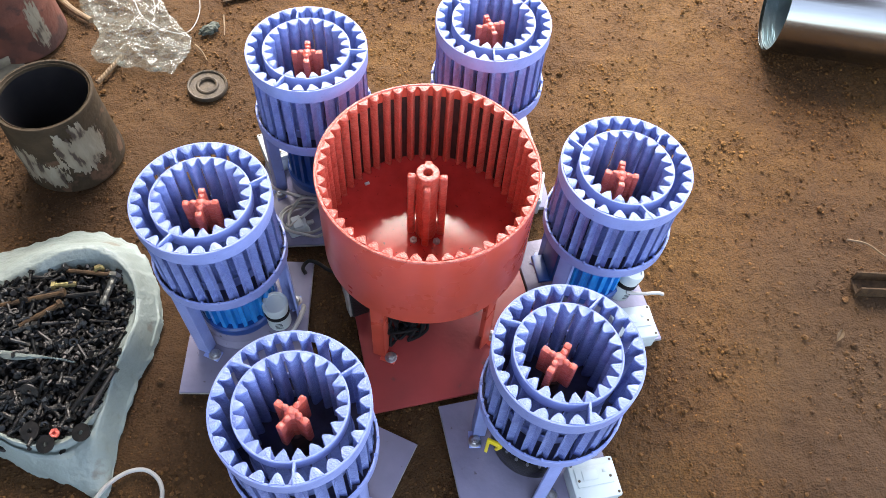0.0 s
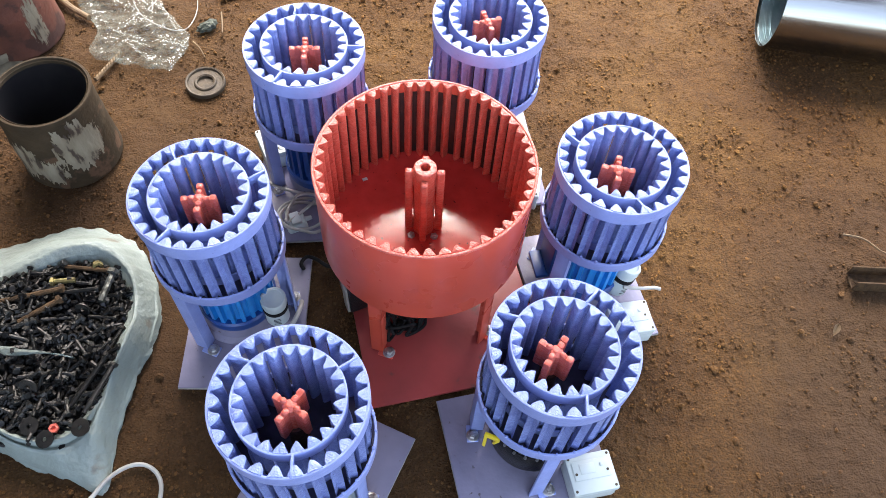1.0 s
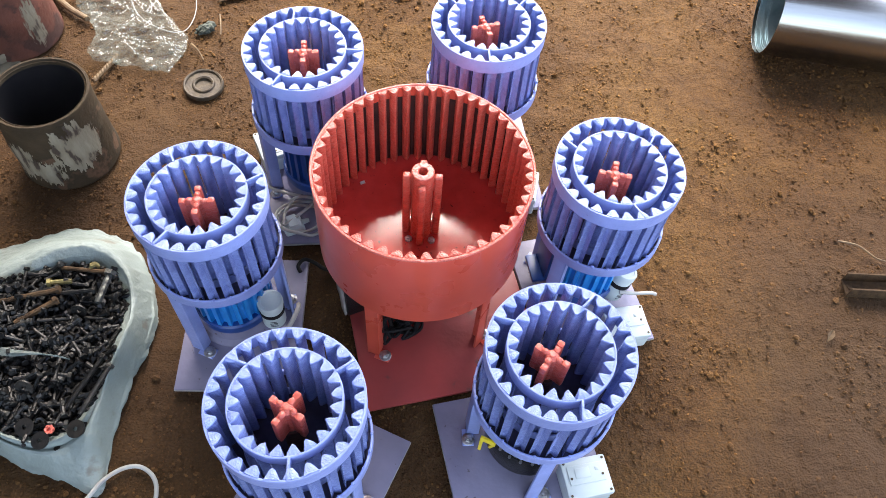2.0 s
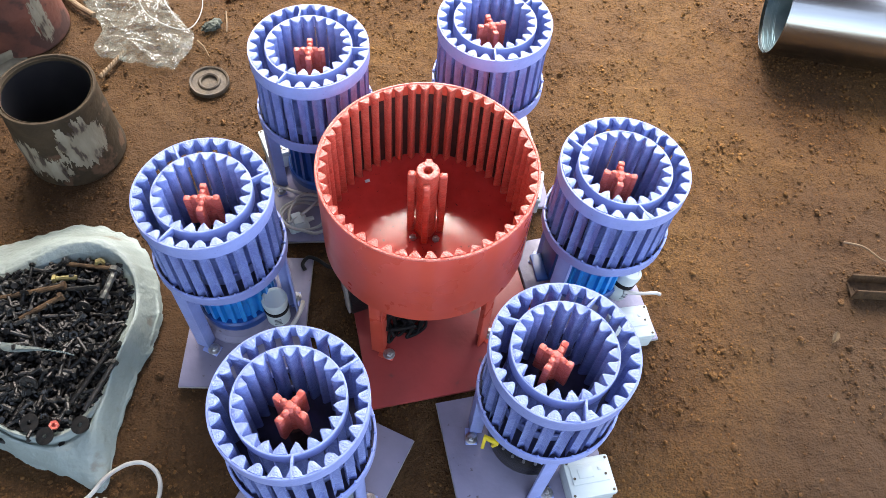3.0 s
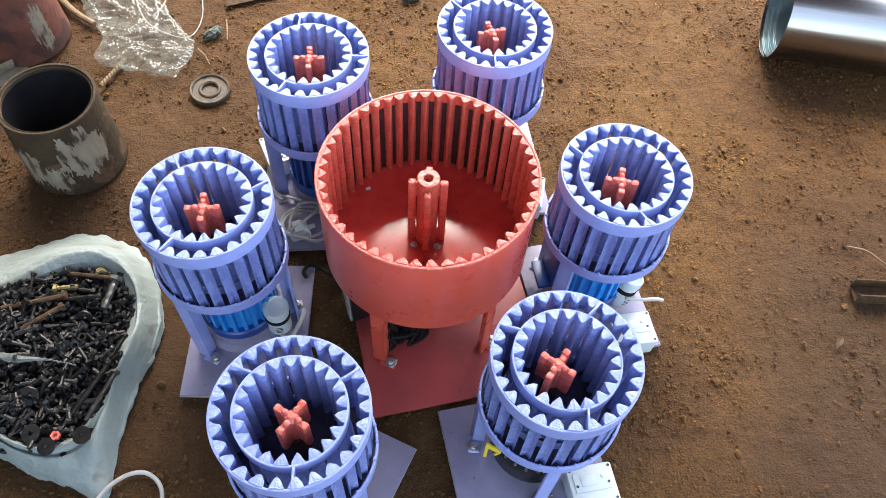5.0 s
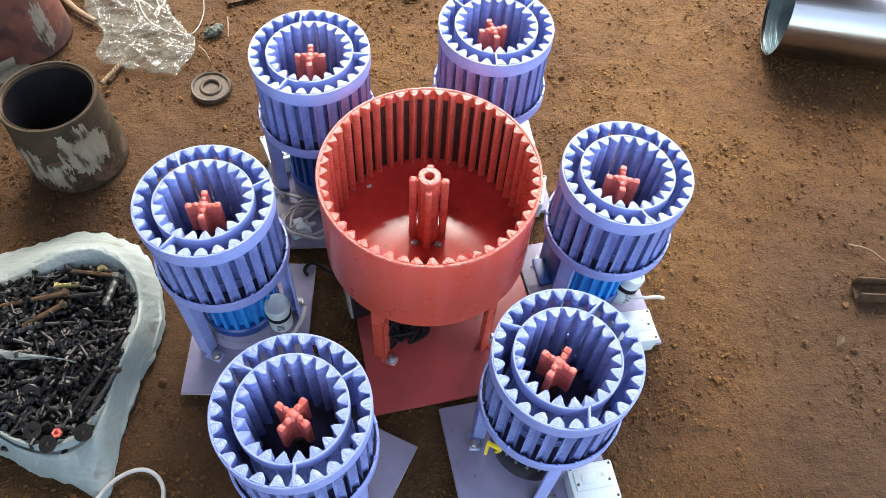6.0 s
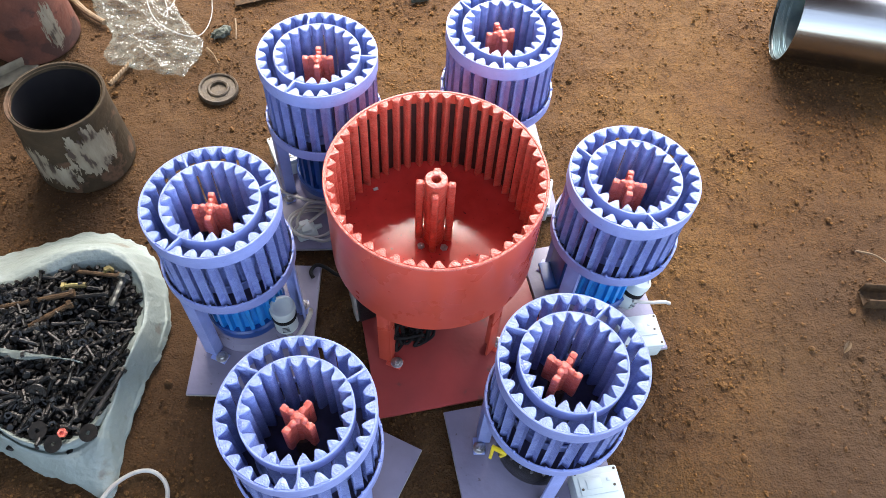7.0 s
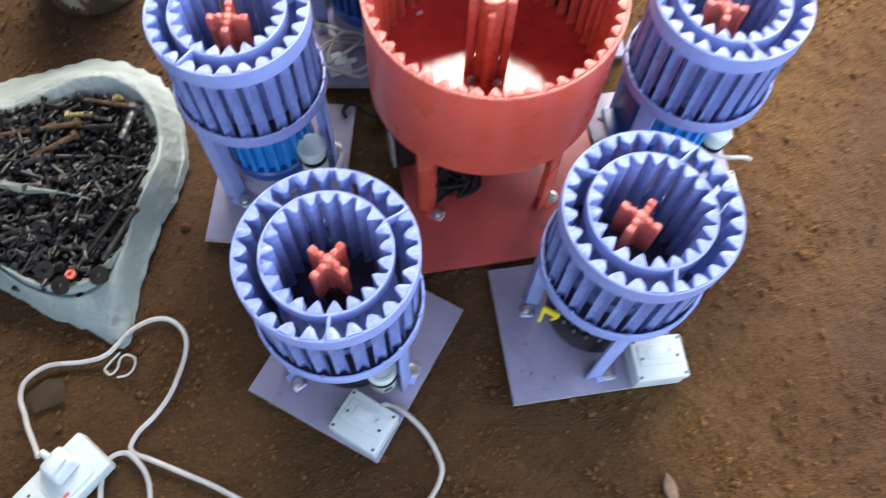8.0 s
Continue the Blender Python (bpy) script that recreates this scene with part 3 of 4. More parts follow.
def red_machine():
    top = thing("drum_machine", "large red-oxide painted drum machine on a red plate", "machine", pose(RX, RY, 0))
    part("base_plate", box(bmesh.new(), 0.400, 0.420, 0.009, pose(0.0, 0, 0.002), 0.0012), RED_PLATE, top, "red painted base plate", pose(0.0653 - RX, 0.8300 - RY, 0, 0, 0, 12.5))
    wall = part("drum_wall", ring(bmesh.new(), R_R, R_R - 0.003, R_LOW, R_RIM, 96), RED, top, "rolled red drum wall")
    part("rim_wire", ring(bmesh.new(), R_R + 0.0012, R_R - 0.0045, R_RIM - 0.004, R_RIM + 0.0012, 96, 0.0015), RED_WELD, wall)
    part("liner", ring(bmesh.new(), R_R - 0.0032, R_R - 0.0042, R_FLOOR, R_RIM - 0.030, 96, 0.0002), VERY_DARK_RED, wall, "very dark red-brown sheet behind the bars")
    part("inner_band", ring(bmesh.new(), R_R - 0.0043, R_R - 0.0062, R_RIM - 0.026, R_RIM - 0.001, 96, 0.0004), RED, wall)
    fl = lathe(bmesh.new(), [(0, R_LOW), (R_R - 0.0045, R_LOW), (R_R - 0.0045, R_FLOOR), (0, R_FLOOR)], 96)
    part("drum_floor", fl, RED_FLOOR, top, "glossy dark red drum floor")
    bar = [bar_mesh("bar", R_FLOOR + 0.0005, R_RIM, 0.0172, 0.0135, 0.002, RED_WELD, 0.0262, k + 20) for k in range(5)]
    place_bars(48, R_R - 0.0062, 2, bar, wall)
    for a in (250, 318, 80, 160):
        leg(top, a, 0.2060, R_LOW + 0.004, RED, 0.028)
    hub = part("hub", lathe(bmesh.new(), [(0.0090, R_FLOOR + 0.1), (0.0090, 0.4262), (0.0105, 0.4278), (0.0205, 0.4278), (0.0222, 0.4258), (0.0222, 0.404), (0.0212, 0.398), (0.0212, R_FLOOR), (0.0, R_FLOOR)], 32),
               RED_WELD, top, "red hub pipe with four bars")
    part("bore", lathe(bmesh.new(), [(0, R_FLOOR + 0.1), (0.0089, R_FLOOR + 0.1)], 24), VERY_DARK_RED, hub)
    for k in range(4):
        bm = box(bmesh.new(), 0.0155, 0.0145, 0.416 - R_FLOOR, pose(0.0308, 0, R_FLOOR), 0.004, 3)
        box(bm, 0.010, 0.006, 0.040, pose(0.0195, 0, 0.372), 0.0008)
        box(bm, 0.010, 0.006, 0.040, pose(0.0195, 0, R_FLOOR), 0.0008)
        part("hub_bar", bm, RED_WELD, hub, m=pose(0, 0, 0, 0, 0, 90 * k - 3))
        part("bolt", lathe(bmesh.new(), [(0, 0), (0.008, 0), (0.008, 0.005), (0.004, 0.0055), (0.004, 0.010), (0, 0.0105)], 6), ZINC, hub, m=pose(0, 0, R_FLOOR, 0, 0, 90 * k + 42) @ pose(0.034, 0, 0))
    # Light through a small hole, put in as a white fleck.
    part("paint_chip", box(bmesh.new(), 0.011, 0.007, 0.002, pose(-0.128, 0.122, R_FLOOR + 0.001, 6, 0, 25), 0.0006), WHITE, top, "white fleck standing for light through a hole")
    mo = part("motor", lathe(bmesh.new(), [(0, 0.012), (0.070, 0.012), (0.085, 0.022), (0.090, 0.040), (0.090, 0.075), (0.082, 0.085), (0.082, 0.19), (0.07, 0.205), (0, 0.205)], 40), BLACK, top, "black electric motor under the drum")
    part("name_plate", box(bmesh.new(), 0.001, 0.040, 0.022, pose(0, 0, 0, 0, 0, -92) @ pose(0.0826, 0, 0.155)), ZINC, mo, "silvery name plate")
    rng = random.Random(3)
    for k in range(11):
        pts = [(-0.045 + rng.uniform(-0.03, 0.03), -0.095 + rng.uniform(-0.02, 0.01), 0.19)]
        for z in (0.14, 0.09, 0.05, 0.022):
            pts.append((-0.050 + rng.uniform(-0.032, 0.036), -0.135 + rng.uniform(-0.035, 0.03), z + rng.uniform(-0.015, 0.015) * (z > 0.03)))
        pts += [(-0.02 + rng.uniform(-0.03, 0.03), -0.13 + rng.uniform(-0.02, 0.03), 0.018), (0.0, -0.08, 0.03)]
        part("lead", tube(bmesh.new(), spline(pts, 6), 0.0036, 8), RUBBER, mo, "black motor cable")
    tb = part("terminal_box", box(bmesh.new(), 0.080, 0.040, 0.095, None, 0.003), BLACK, top, "black terminal box", pose(-0.136 - RX, 0.850 - RY, 0.0115, 0, 0, 113))
    part("cover", box(bmesh.new(), 0.026, 0.006, 0.088, pose(-0.026, 0.0235, 0.004, 0, 7, 0), 0.0015), BOARD_EDGE, tb, "ivory edge of a cover plate")
    return top


red_machine()
# ---- tins ----
def open_tin(x, y, r, h, label, peel, tilt, material=RUSTY_CAN, inside=TIN_SHADE):
    top = thing("open_tin", label, "tin can", pose(x, y, 0, *tilt))
    prof = [(0, 0), (r * 0.985, 0), (r * 1.01, 0.004), (r * 1.01, 0.012), (r, 0.016), (r, h * 0.5), (r * 1.012, h * 0.52), (r, h * 0.54), (r, h - 0.012), (r * 1.02, h - 0.010), (r * 1.025, h - 0.003), (r * 1.01, h),
            (r * 0.965, h), (r * 0.95, h - 0.004), (r * 0.935, h - 0.006), (r * 0.925, h - 0.003), (r * 0.912, h - 0.004), (r * 0.905, h - 0.012)]
    bm = lathe(bmesh.new(), prof, 64)
    for v in bm.verts:
        if v.co.z < h * 0.9 and v.co.xy.length > 0.02:
            k = (1 + 0.035 * noise.noise((v.co.x * 9, v.co.y * 9, v.co.z * 12 + x))) * (1 + 0.07 * (1 - v.co.z / (0.9 * h)))
            v.co.x *= k
            v.co.y *= k
    body = part("body", bm, material, top)
    part("inside", lathe(bmesh.new(), [(r * 0.905, h - 0.012), (r * 0.95, h - 0.03), (r * 0.95, 0.02), (0, 0.018)], 64), inside, top, "black inside with shade in its colour")
    rng = random.Random(5)
    for a0, z0, w, hh in peel:
        b = bmesh.new()
        nu, nv = 64, 52
        grid = {}
        for i in range(nu + 1):
            for j in range(nv + 1):
                u, v = i / nu - 0.5, j / nv - 0.5
                a = radians(a0) + w * u + 0.02 * noise.noise((i * 0.4, j * 0.3, a0))
                z = z0 + hh * v
                rr = r * (1 + 0.035 * noise.noise((r * math.cos(a) * 9, r * math.sin(a) * 9, z * 12 + x))) * (1 + 0.07 * (1 - z / (0.9 * h))) + 0.0016
                grid[i, j] = (rr * math.cos(a), rr * math.sin(a), z)
        vs = {}
        for i in range(nu):
            for j in range(nv):
                u, v = (i + .5) / nu - .5, (j + .5) / nv - .5
                if (u * u + v * v) * 3.6 + 0.55 * noise.noise((i * 0.16, j * 0.06, a0 * 3.1)) + 0.55 * noise.noise((i * 0.42, j * 0.16, a0)) < 0.62:
                    q = []
                    for c in ((i, j), (i + 1, j), (i + 1, j + 1), (i, j + 1)):
                        if c not in vs:
                            vs[c] = b.verts.new(grid[c])
                        q.append(vs[c])
                    b.faces.new(q)
        part("paint_flake", b, PEELING, body, "flaking cream paint")
    return top


open_tin(-0.872, 1.268, 0.1115, 0.222, "dented rusty brown tin, open, with flaking cream paint", ((-118, 0.085, 0.85, 0.13), (-48, 0.128, 1.1, 0.17), (-88, 0.060, 0.6, 0.09), (-28, 0.120, 0.5, 0.10)), (0, 0, 0))
open_tin(-1.130, 1.705, 0.115, 0.230, "rusty red-brown tin with a torn pale label", ((-35, 0.10, 0.42, 0.17),), (0, 0, 0), RED_TIN)

# ---- scraps on the ground behind the machines ----
b = box(bmesh.new(), 0.12, 0.045, 0.003, pose(0, 0, 0.001), 0.0008)
box(b, 0.12, 0.003, 0.030, pose(0, 0.021, 0.001), 0.0008)
tagged(part("steel_angle", b, STEEL_GREY, m=pose(-1.135, 1.545, 0.0, 0, 0, 42)), "grey steel angle offcut beside the tin", "metal offcut")
b = box(bmesh.new(), 0.11, 0.05, 0.022, None, 0.002)
tagged(part("board_offcut", b, BOARD_EDGE, m=pose(-1.045, 1.905, 0, 0, 0, 12)), "pale board offcut lying on the earth", "board")
tagged(part("bamboo_stick", tube(bmesh.new(), spline([(-1.075, 1.865, 0.012), (-1.01, 1.80, 0.012), (-0.945, 1.755, 0.012)], 6), 0.0105, 10, 0.008), WOOD), "yellowish bamboo stick half under the plastic", "stick")
rope = bmesh.new()
for k in range(3):
    pts = []
    for i in range(30):
        t = i / 29
        a = t * 22 + k * 2.094
        c = Vector((-0.873 + 0.045 * t, 1.515 + 0.105 * t, 0.008))
        pts.append(c + Vector((0.0035 * math.cos(a), 0, 0.0035 * math.sin(a))))
    tube(rope, pts, 0.0038, 6)
tagged(part("rope_end", rope, WOOD), "short frayed end of twisted grey rope", "rope")


def plastic_bag():
    """A crumpled sheet between two uneven side edges, with sharp ridges at several sizes."""
    left = spline([(-1.07, 1.98, 0), (-1.00, 1.83, 0), (-0.945, 1.755, 0), (-0.908, 1.70, 0), (-0.918, 1.635, 0), (-0.885, 1.588, 0)], 20)
    right = spline([(-0.86, 1.98, 0), (-0.74, 1.81, 0), (-0.690, 1.742, 0), (-0.650, 1.690, 0), (-0.652, 1.635, 0), (-0.680, 1.552, 0)], 20)
    nv, nu = len(left) - 1, 96
    bm = bmesh.new()
    g = []
    for j in range(nv + 1):
        row = []
        for i in range(nu + 1):
            u, v = i / nu, j / nv
            p = left[j].lerp(right[j], u)
            rim = min(u, 1 - u, 1 - v) * 6
            p.x += 0.010 * noise.noise((p.x * 22, p.y * 22, 2))
            p.y += 0.010 * noise.noise((p.x * 22, p.y * 22, 9))
            q = p + Vector((0.03 * noise.noise((p.x * 8, p.y * 8, 5)), 0.03 * noise.noise((p.x * 8, p.y * 8, 6)), 0))
            z = 0.0
            for f, h, k in ((7, 0.030, 1), (22, 0.016, 4), (48, 0.013, 8), (95, 0.006, 3)):
                c, d = math.cos(k * 1.3), math.sin(k * 1.3)
                z += h * (0.45 - abs(noise.noise(((q.x * c - q.y * d) * f, (q.x * d + q.y * c) * f * 0.32, k))))
            p.z = 0.004 + max(0.0, z) * min(1.0, 0.35 + rim)
            row.append(bm.verts.new(p))
        g.append(row)
    for j in range(nv):
        for i in range(nu):
            bm.faces.new((g[j][i], g[j][i + 1], g[j + 1][i + 1], g[j + 1][i]))
    ob = part("plastic_bag", bm, FILM)
    ob.data.set_sharp_from_angle(angle=radians(18))
    return tagged(ob, "crumpled clear polythene bag on the earth", "plastic bag")


plastic_bag()
cable("thin_wire", [(-0.80, 1.92, 0.03), (-0.784, 1.847, 0.035), (-0.762, 1.787, 0.04), (-0.760, 1.757, 0.042), (-0.770, 1.765, 0.042), (-0.756, 1.799, 0.04), (-0.750, 1.849, 0.035), (-0.752, 1.92, 0.02)], 0.0012, WHITE_CABLE, "thin white wire looped over the polythene", "wire")
cable("thin_wire", [(-0.670, 1.95, 0.006), (-0.652, 1.86, 0.014), (-0.640, 1.793, 0.022), (-0.643, 1.733, 0.026), (-0.661, 1.697, 0.028), (-0.699, 1.689, 0.036), (-0.760, 1.716, 0.042), (-0.801, 1.762, 0.042), (-0.837, 1.844, 0.034), (-0.86, 1.93, 0.02)], 0.0012, WHITE_CABLE, "thin white wire trailing over the earth", "wire")
lid = lathe(bmesh.new(), [(0, 0.003), (0.021, 0.003), (0.022, 0.010), (0.026, 0.0125), (0.029, 0.011), (0.031, 0.007), (0.046, 0.007), (0.048, 0.012), (0.052, 0.0135), (0.054, 0.011), (0.0545, 0.002), (0.053, 0), (0, 0)], 48)
tagged(part("round_cap", lid, OLD_IRON, m=pose(-0.578, 1.517, -0.002, 3, 2, 0)), "dull brown iron cap with a sunken middle", "cap")
b = bmesh.new()
bmesh.ops.create_icosphere(b, subdivisions=3, radius=1.0)
for v in b.verts:
    k = 1 + 0.45 * noise.noise(v.co * 2.3) + 0.2 * noise.noise(v.co * 6)
    v.co = Vector((v.co.x * 0.029 * k, v.co.y * 0.017 * k, max(v.co.z, -0.6) * 0.013 * k + 0.007))
tagged(part("foil_scrap", b, FOIL, m=pose(-0.605, 1.738, 0, 0, 0, 40), smooth=False), "crushed grey-green foil scrap on the earth", "scrap")
for pts in ([(-0.575, 1.80, 0.006), (-0.566, 1.755, 0.006), (-0.560, 1.715, 0.005)], [(-0.638, 1.675, 0.005), (-0.615, 1.650, 0.006), (-0.594, 1.615, 0.004)], [(1.075, 1.045, 0.006), (1.12, 1.03, 0.010), (1.16, 0.995, 0.006), (1.20, 0.985, 0.004)]):
    tagged(part("twig", tube(bmesh.new(), spline(pts, 5), 0.0028, 6, 0.0016), WOOD), "thin dry twig on the earth", "twig", "twigs")
b = box(bmesh.new(), 0.15, 0.10, 0.003, None, 0.001)
for v in b.verts:
    v.co.x += 0.25 * v.co.y + 0.012 * noise.noise((v.co.x * 30, v.co.y * 30, 1))
    v.co.z += 0.006 * abs(noise.noise((v.co.x * 12, v.co.y * 12, 4)))
tagged(part("rusty_sheet", b, RUSTY_ROD, m=pose(-0.525, 1.935, 0.001, 0, 0, 22)), "flat brown rusty sheet offcut on the earth", "scrap metal")
b = box(bmesh.new(), 0.055, 0.03, 0.012, None, 0.003)
tagged(part("tin_scrap", b, FOIL, m=pose(-0.035, 1.925, 0, 0, 0, 15)), "small grey-green tin scrap on the earth", "scrap metal")


# ---- rolled galvanised sheet ----
def sheet_roll(m):
    r, length = 0.132, 1.1
    top = thing("sheet_roll", "shiny rolled-up galvanised steel sheet lying on the earth", "metal sheet", m)
    for k, (rr, off, ma) in enumerate([(r, 0.0, GALV)] + [(r - 0.0045 * i, 0.006 * i + 0.003 * (i % 2), GALV_EDGE) for i in range(1, 7)]):
        bm = ring(bmesh.new(), rr, rr - 0.0018, off, length + off, 96, 0.0004)
        for v in bm.verts:
            a = math.atan2(v.co.y, v.co.x)
            q = 1 + 0.006 * math.sin(2 * a + k) + 0.004 * math.sin(3 * a + 2)
            v.co.x *= q
            v.co.y *= q
        part("sheet_turn", bm, ma, top, "", pose(0, 0, r, 0, 90, 0))
    return top


sheet_roll(pose(1.018, 1.766, 0, 0, 0, -10))

# ---- steel channel at the side ----
b = box(bmesh.new(), 0.30, 0.045, 0.004, pose(0.15, 0, 0.002), 0.001)
box(b, 0.30, 0.004, 0.036, pose(0.15, 0.022, 0.002), 0.001)
box(b, 0.30, 0.004, 0.036, pose(0.15, -0.022, 0.002), 0.001)
lathe(b, [(0, 0), (0.006, 0), (0.006, 0.002), (0, 0.002)], 12, pose(0.016, 0, 0.0055))
tagged(part("steel_channel", b, RUSTY_ROD, m=pose(1.050, 0.910, 0, 0, 0, -2)), "brown steel channel offcut lying on the earth", "metal offcut")


# ---- sack of bolts ----
SACK_OUT = [(-0.563, 0.800), (-0.570, 0.715), (-0.595, 0.632), (-0.602, 0.505), (-0.600, 0.402), (-0.664, 0.424), (-0.765, 0.458), (-0.880, 0.502), (-1.05, 0.500), (-1.22, 0.560),
            (-1.27, 0.720), (-1.23, 0.900), (-1.08, 0.945), (-0.975, 0.968), (-0.800, 1.028), (-0.685, 1.005), (-0.604, 0.912)]
SACK_IN = [(-0.602, 0.745), (-0.602, 0.690), (-0.614, 0.635), (-0.626, 0.570), (-0.650, 0.512), (-0.702, 0.482), (-0.775, 0.490), (-0.870, 0.530), (-1.02, 0.540), (-1.15, 0.600),
           (-1.19, 0.700), (-1.13, 0.790), (-1.02, 0.805), (-0.905, 0.834), (-0.745, 0.897), (-0.672, 0.890), (-0.624, 0.845)]


def sack():
    n = 20
    out = spline([(*p, 0) for p in SACK_OUT + SACK_OUT[:1]], n)[:-1]
    inn = spline([(*p, 0) for p in SACK_IN + SACK_IN[:1]], n)[:-1]
    mid = Vector((-0.88, 0.72, 0))
    levels = [(-0.9, 0.010), (-0.35, 0.030), (-0.12, 0.062), (0.0, 0.080), (0.10, 0.090), (0.22, 0.088), (0.40, 0.070), (0.60, 0.044), (0.80, 0.022), (0.93, 0.008), (1.0, 0.002)]
    fine = []
    for (f0, z0), (f1, z1) in zip(levels, levels[1:]):
        fine += [(f0 + (f1 - f0) * i / 4, z0 + (z1 - z0) * i / 4) for i in range(4)]
    levels = fine + levels[-1:]
    rings = []
    for li, (f, z) in enumerate(levels):
        cur = []
        for k, (a, c) in enumerate(zip(inn, out)):
            p = mid.lerp(a, 1 + f * 0.6) if f < 0 else a.lerp(c, f)
            w = noise.noise((p.x * 9, p.y * 9, li * 0.03)) * 0.5
            corner = max(0.0, 1 - ((p.x + 0.625) ** 2 + (p.y - 0.93) ** 2) / 0.022)
            w += corner * 0.08 * math.sin(math.atan2(p.y - 0.80, p.x + 0.75) * 34 + 2 * noise.noise((p.x * 12, p.y * 12, 3)))
            zz = z * (1 + 0.35 * noise.noise((p.x * 7, p.y * 7, 2))) if z > 0.02 else z
            d = (c - a).normalized() if (c - a).length > 0 else Vector((1, 0, 0))
            amp = 0.011 if 0 < f < 0.95 else 0.004
            front = max(0.0, min(1.0, (0.60 - p.y) / 0.15))
            zz *= 1 - 0.45 * front if f >= 0 else 1
            # sharp creases and a frayed hem
            fold = 0.5 - abs(noise.noise((p.x * 13 + 3, p.y * 24, p.z + li * 0.05)))
            fold += 0.35 * (0.4 - abs(noise.noise((p.x * 60, p.y * 34 + 9, li * 0.10))))
            w += 0.34 * fold * (1 if f > -0.3 else 0)
            if f > 0.9:
                p = p + d * (0.009 * noise.noise((p.x * 34, p.y * 34, 1)) + 0.003 * noise.noise((p.x * 190, p.y * 190, 2)))
            cur.append(p + d * w * amp + Vector((0, 0, max(0.002, zz + w * amp * 0.9))))
        rings.append(cur)
    top = thing("sack", "open dirty white woven sack, rolled down, full of bolts", "sack")
    for name, lo, hi in (("lining", 0, 12), ("rolled_cuff", 12, 28), ("skirt", 28, 40)):
        b2 = bmesh.new()
        vs = [[b2.verts.new(p) for p in r] for r in rings[lo:hi + 1]]
        m = len(vs[0])
        for a, c in zip(vs, vs[1:]):
            for k in range(m):
                b2.faces.new((a[k], a[(k + 1) % m], c[(k + 1) % m], c[k]))
        if lo == 0:
            b2.faces.new(vs[0])
        ob = part(name, b2, SACK, top)
        ob.data.set_sharp_from_angle(angle=radians(180))
    return top


sack()

def heap_z(x, y):
    e = ((x + 0.90) / 0.30) ** 2 + ((y - 0.690) / 0.225) ** 2
    return 0.062 + 0.044 * max(0, 1 - e) + 0.012 * max(0.0, min(1.0, (y - 0.78) / 0.08)) + 0.010 * noise.noise((x * 8, y * 8, 4))


def inside_sack(x, y, shrink=0.94):
    x, y = -0.88 + (x + 0.88) / shrink, 0.72 + (y - 0.72) / shrink
    hit, j = False, len(SACK_IN) - 1
    for i in range(len(SACK_IN)):
        (xi, yi), (xj, yj) = SACK_IN[i], SACK_IN[j]
        if (yi > y) != (yj > y) and x < (xj - xi) * (y - yi) / (yj - yi) + xi:
            hit = not hit
        j = i
    return hit


def bolt_mesh(length, r, head=1.75, nut=False):
    bm = bmesh.new()
    prof = [(0, 0), (r * 0.9, 0)]
    z = 0.0
    steps = 7
    for i in range(steps):
        z = length * (i + 1) / steps
        prof += [(r if i % 2 else r * 0.93, z - length / steps * 0.5), (r if i % 2 == 0 else r * 0.93, z)]
    lathe(bm, prof + [(0, z)], 8)
    lathe(bm, [(0, length), (r * head, length), (r * head, length + r * 1.2), (r * head * 0.85, length + r * 1.35), (0, length + r * 1.35)], 6)
    if nut:
        lathe(bm, [(r, length * 0.3), (r * 1.75, length * 0.3), (r * 1.75, length * 0.3 + r * 1.5), (r, length * 0.3 + r * 1.5)], 6, closed=True)
    bmesh.ops.translate(bm, vec=(0, 0, -length / 2), verts=bm.verts[:])
    return finish(bm, "bolt", BOLT_STEEL, False)


def nut_mesh(r):
    bm = lathe(bmesh.new(), [(r * 0.55, 0), (r, 0), (r, r * 0.8), (r * 0.55, r * 0.8)], 6, closed=True)
    return finish(bm, "nut", BOLT_STEEL, False)


def washer_mesh(r, hole=0.25):
    return finish(lathe(bmesh.new(), [(r * hole, 0), (r, 0), (r, 0.003), (r * hole, 0.003)], 28, closed=True), "washer", BOLT_STEEL)


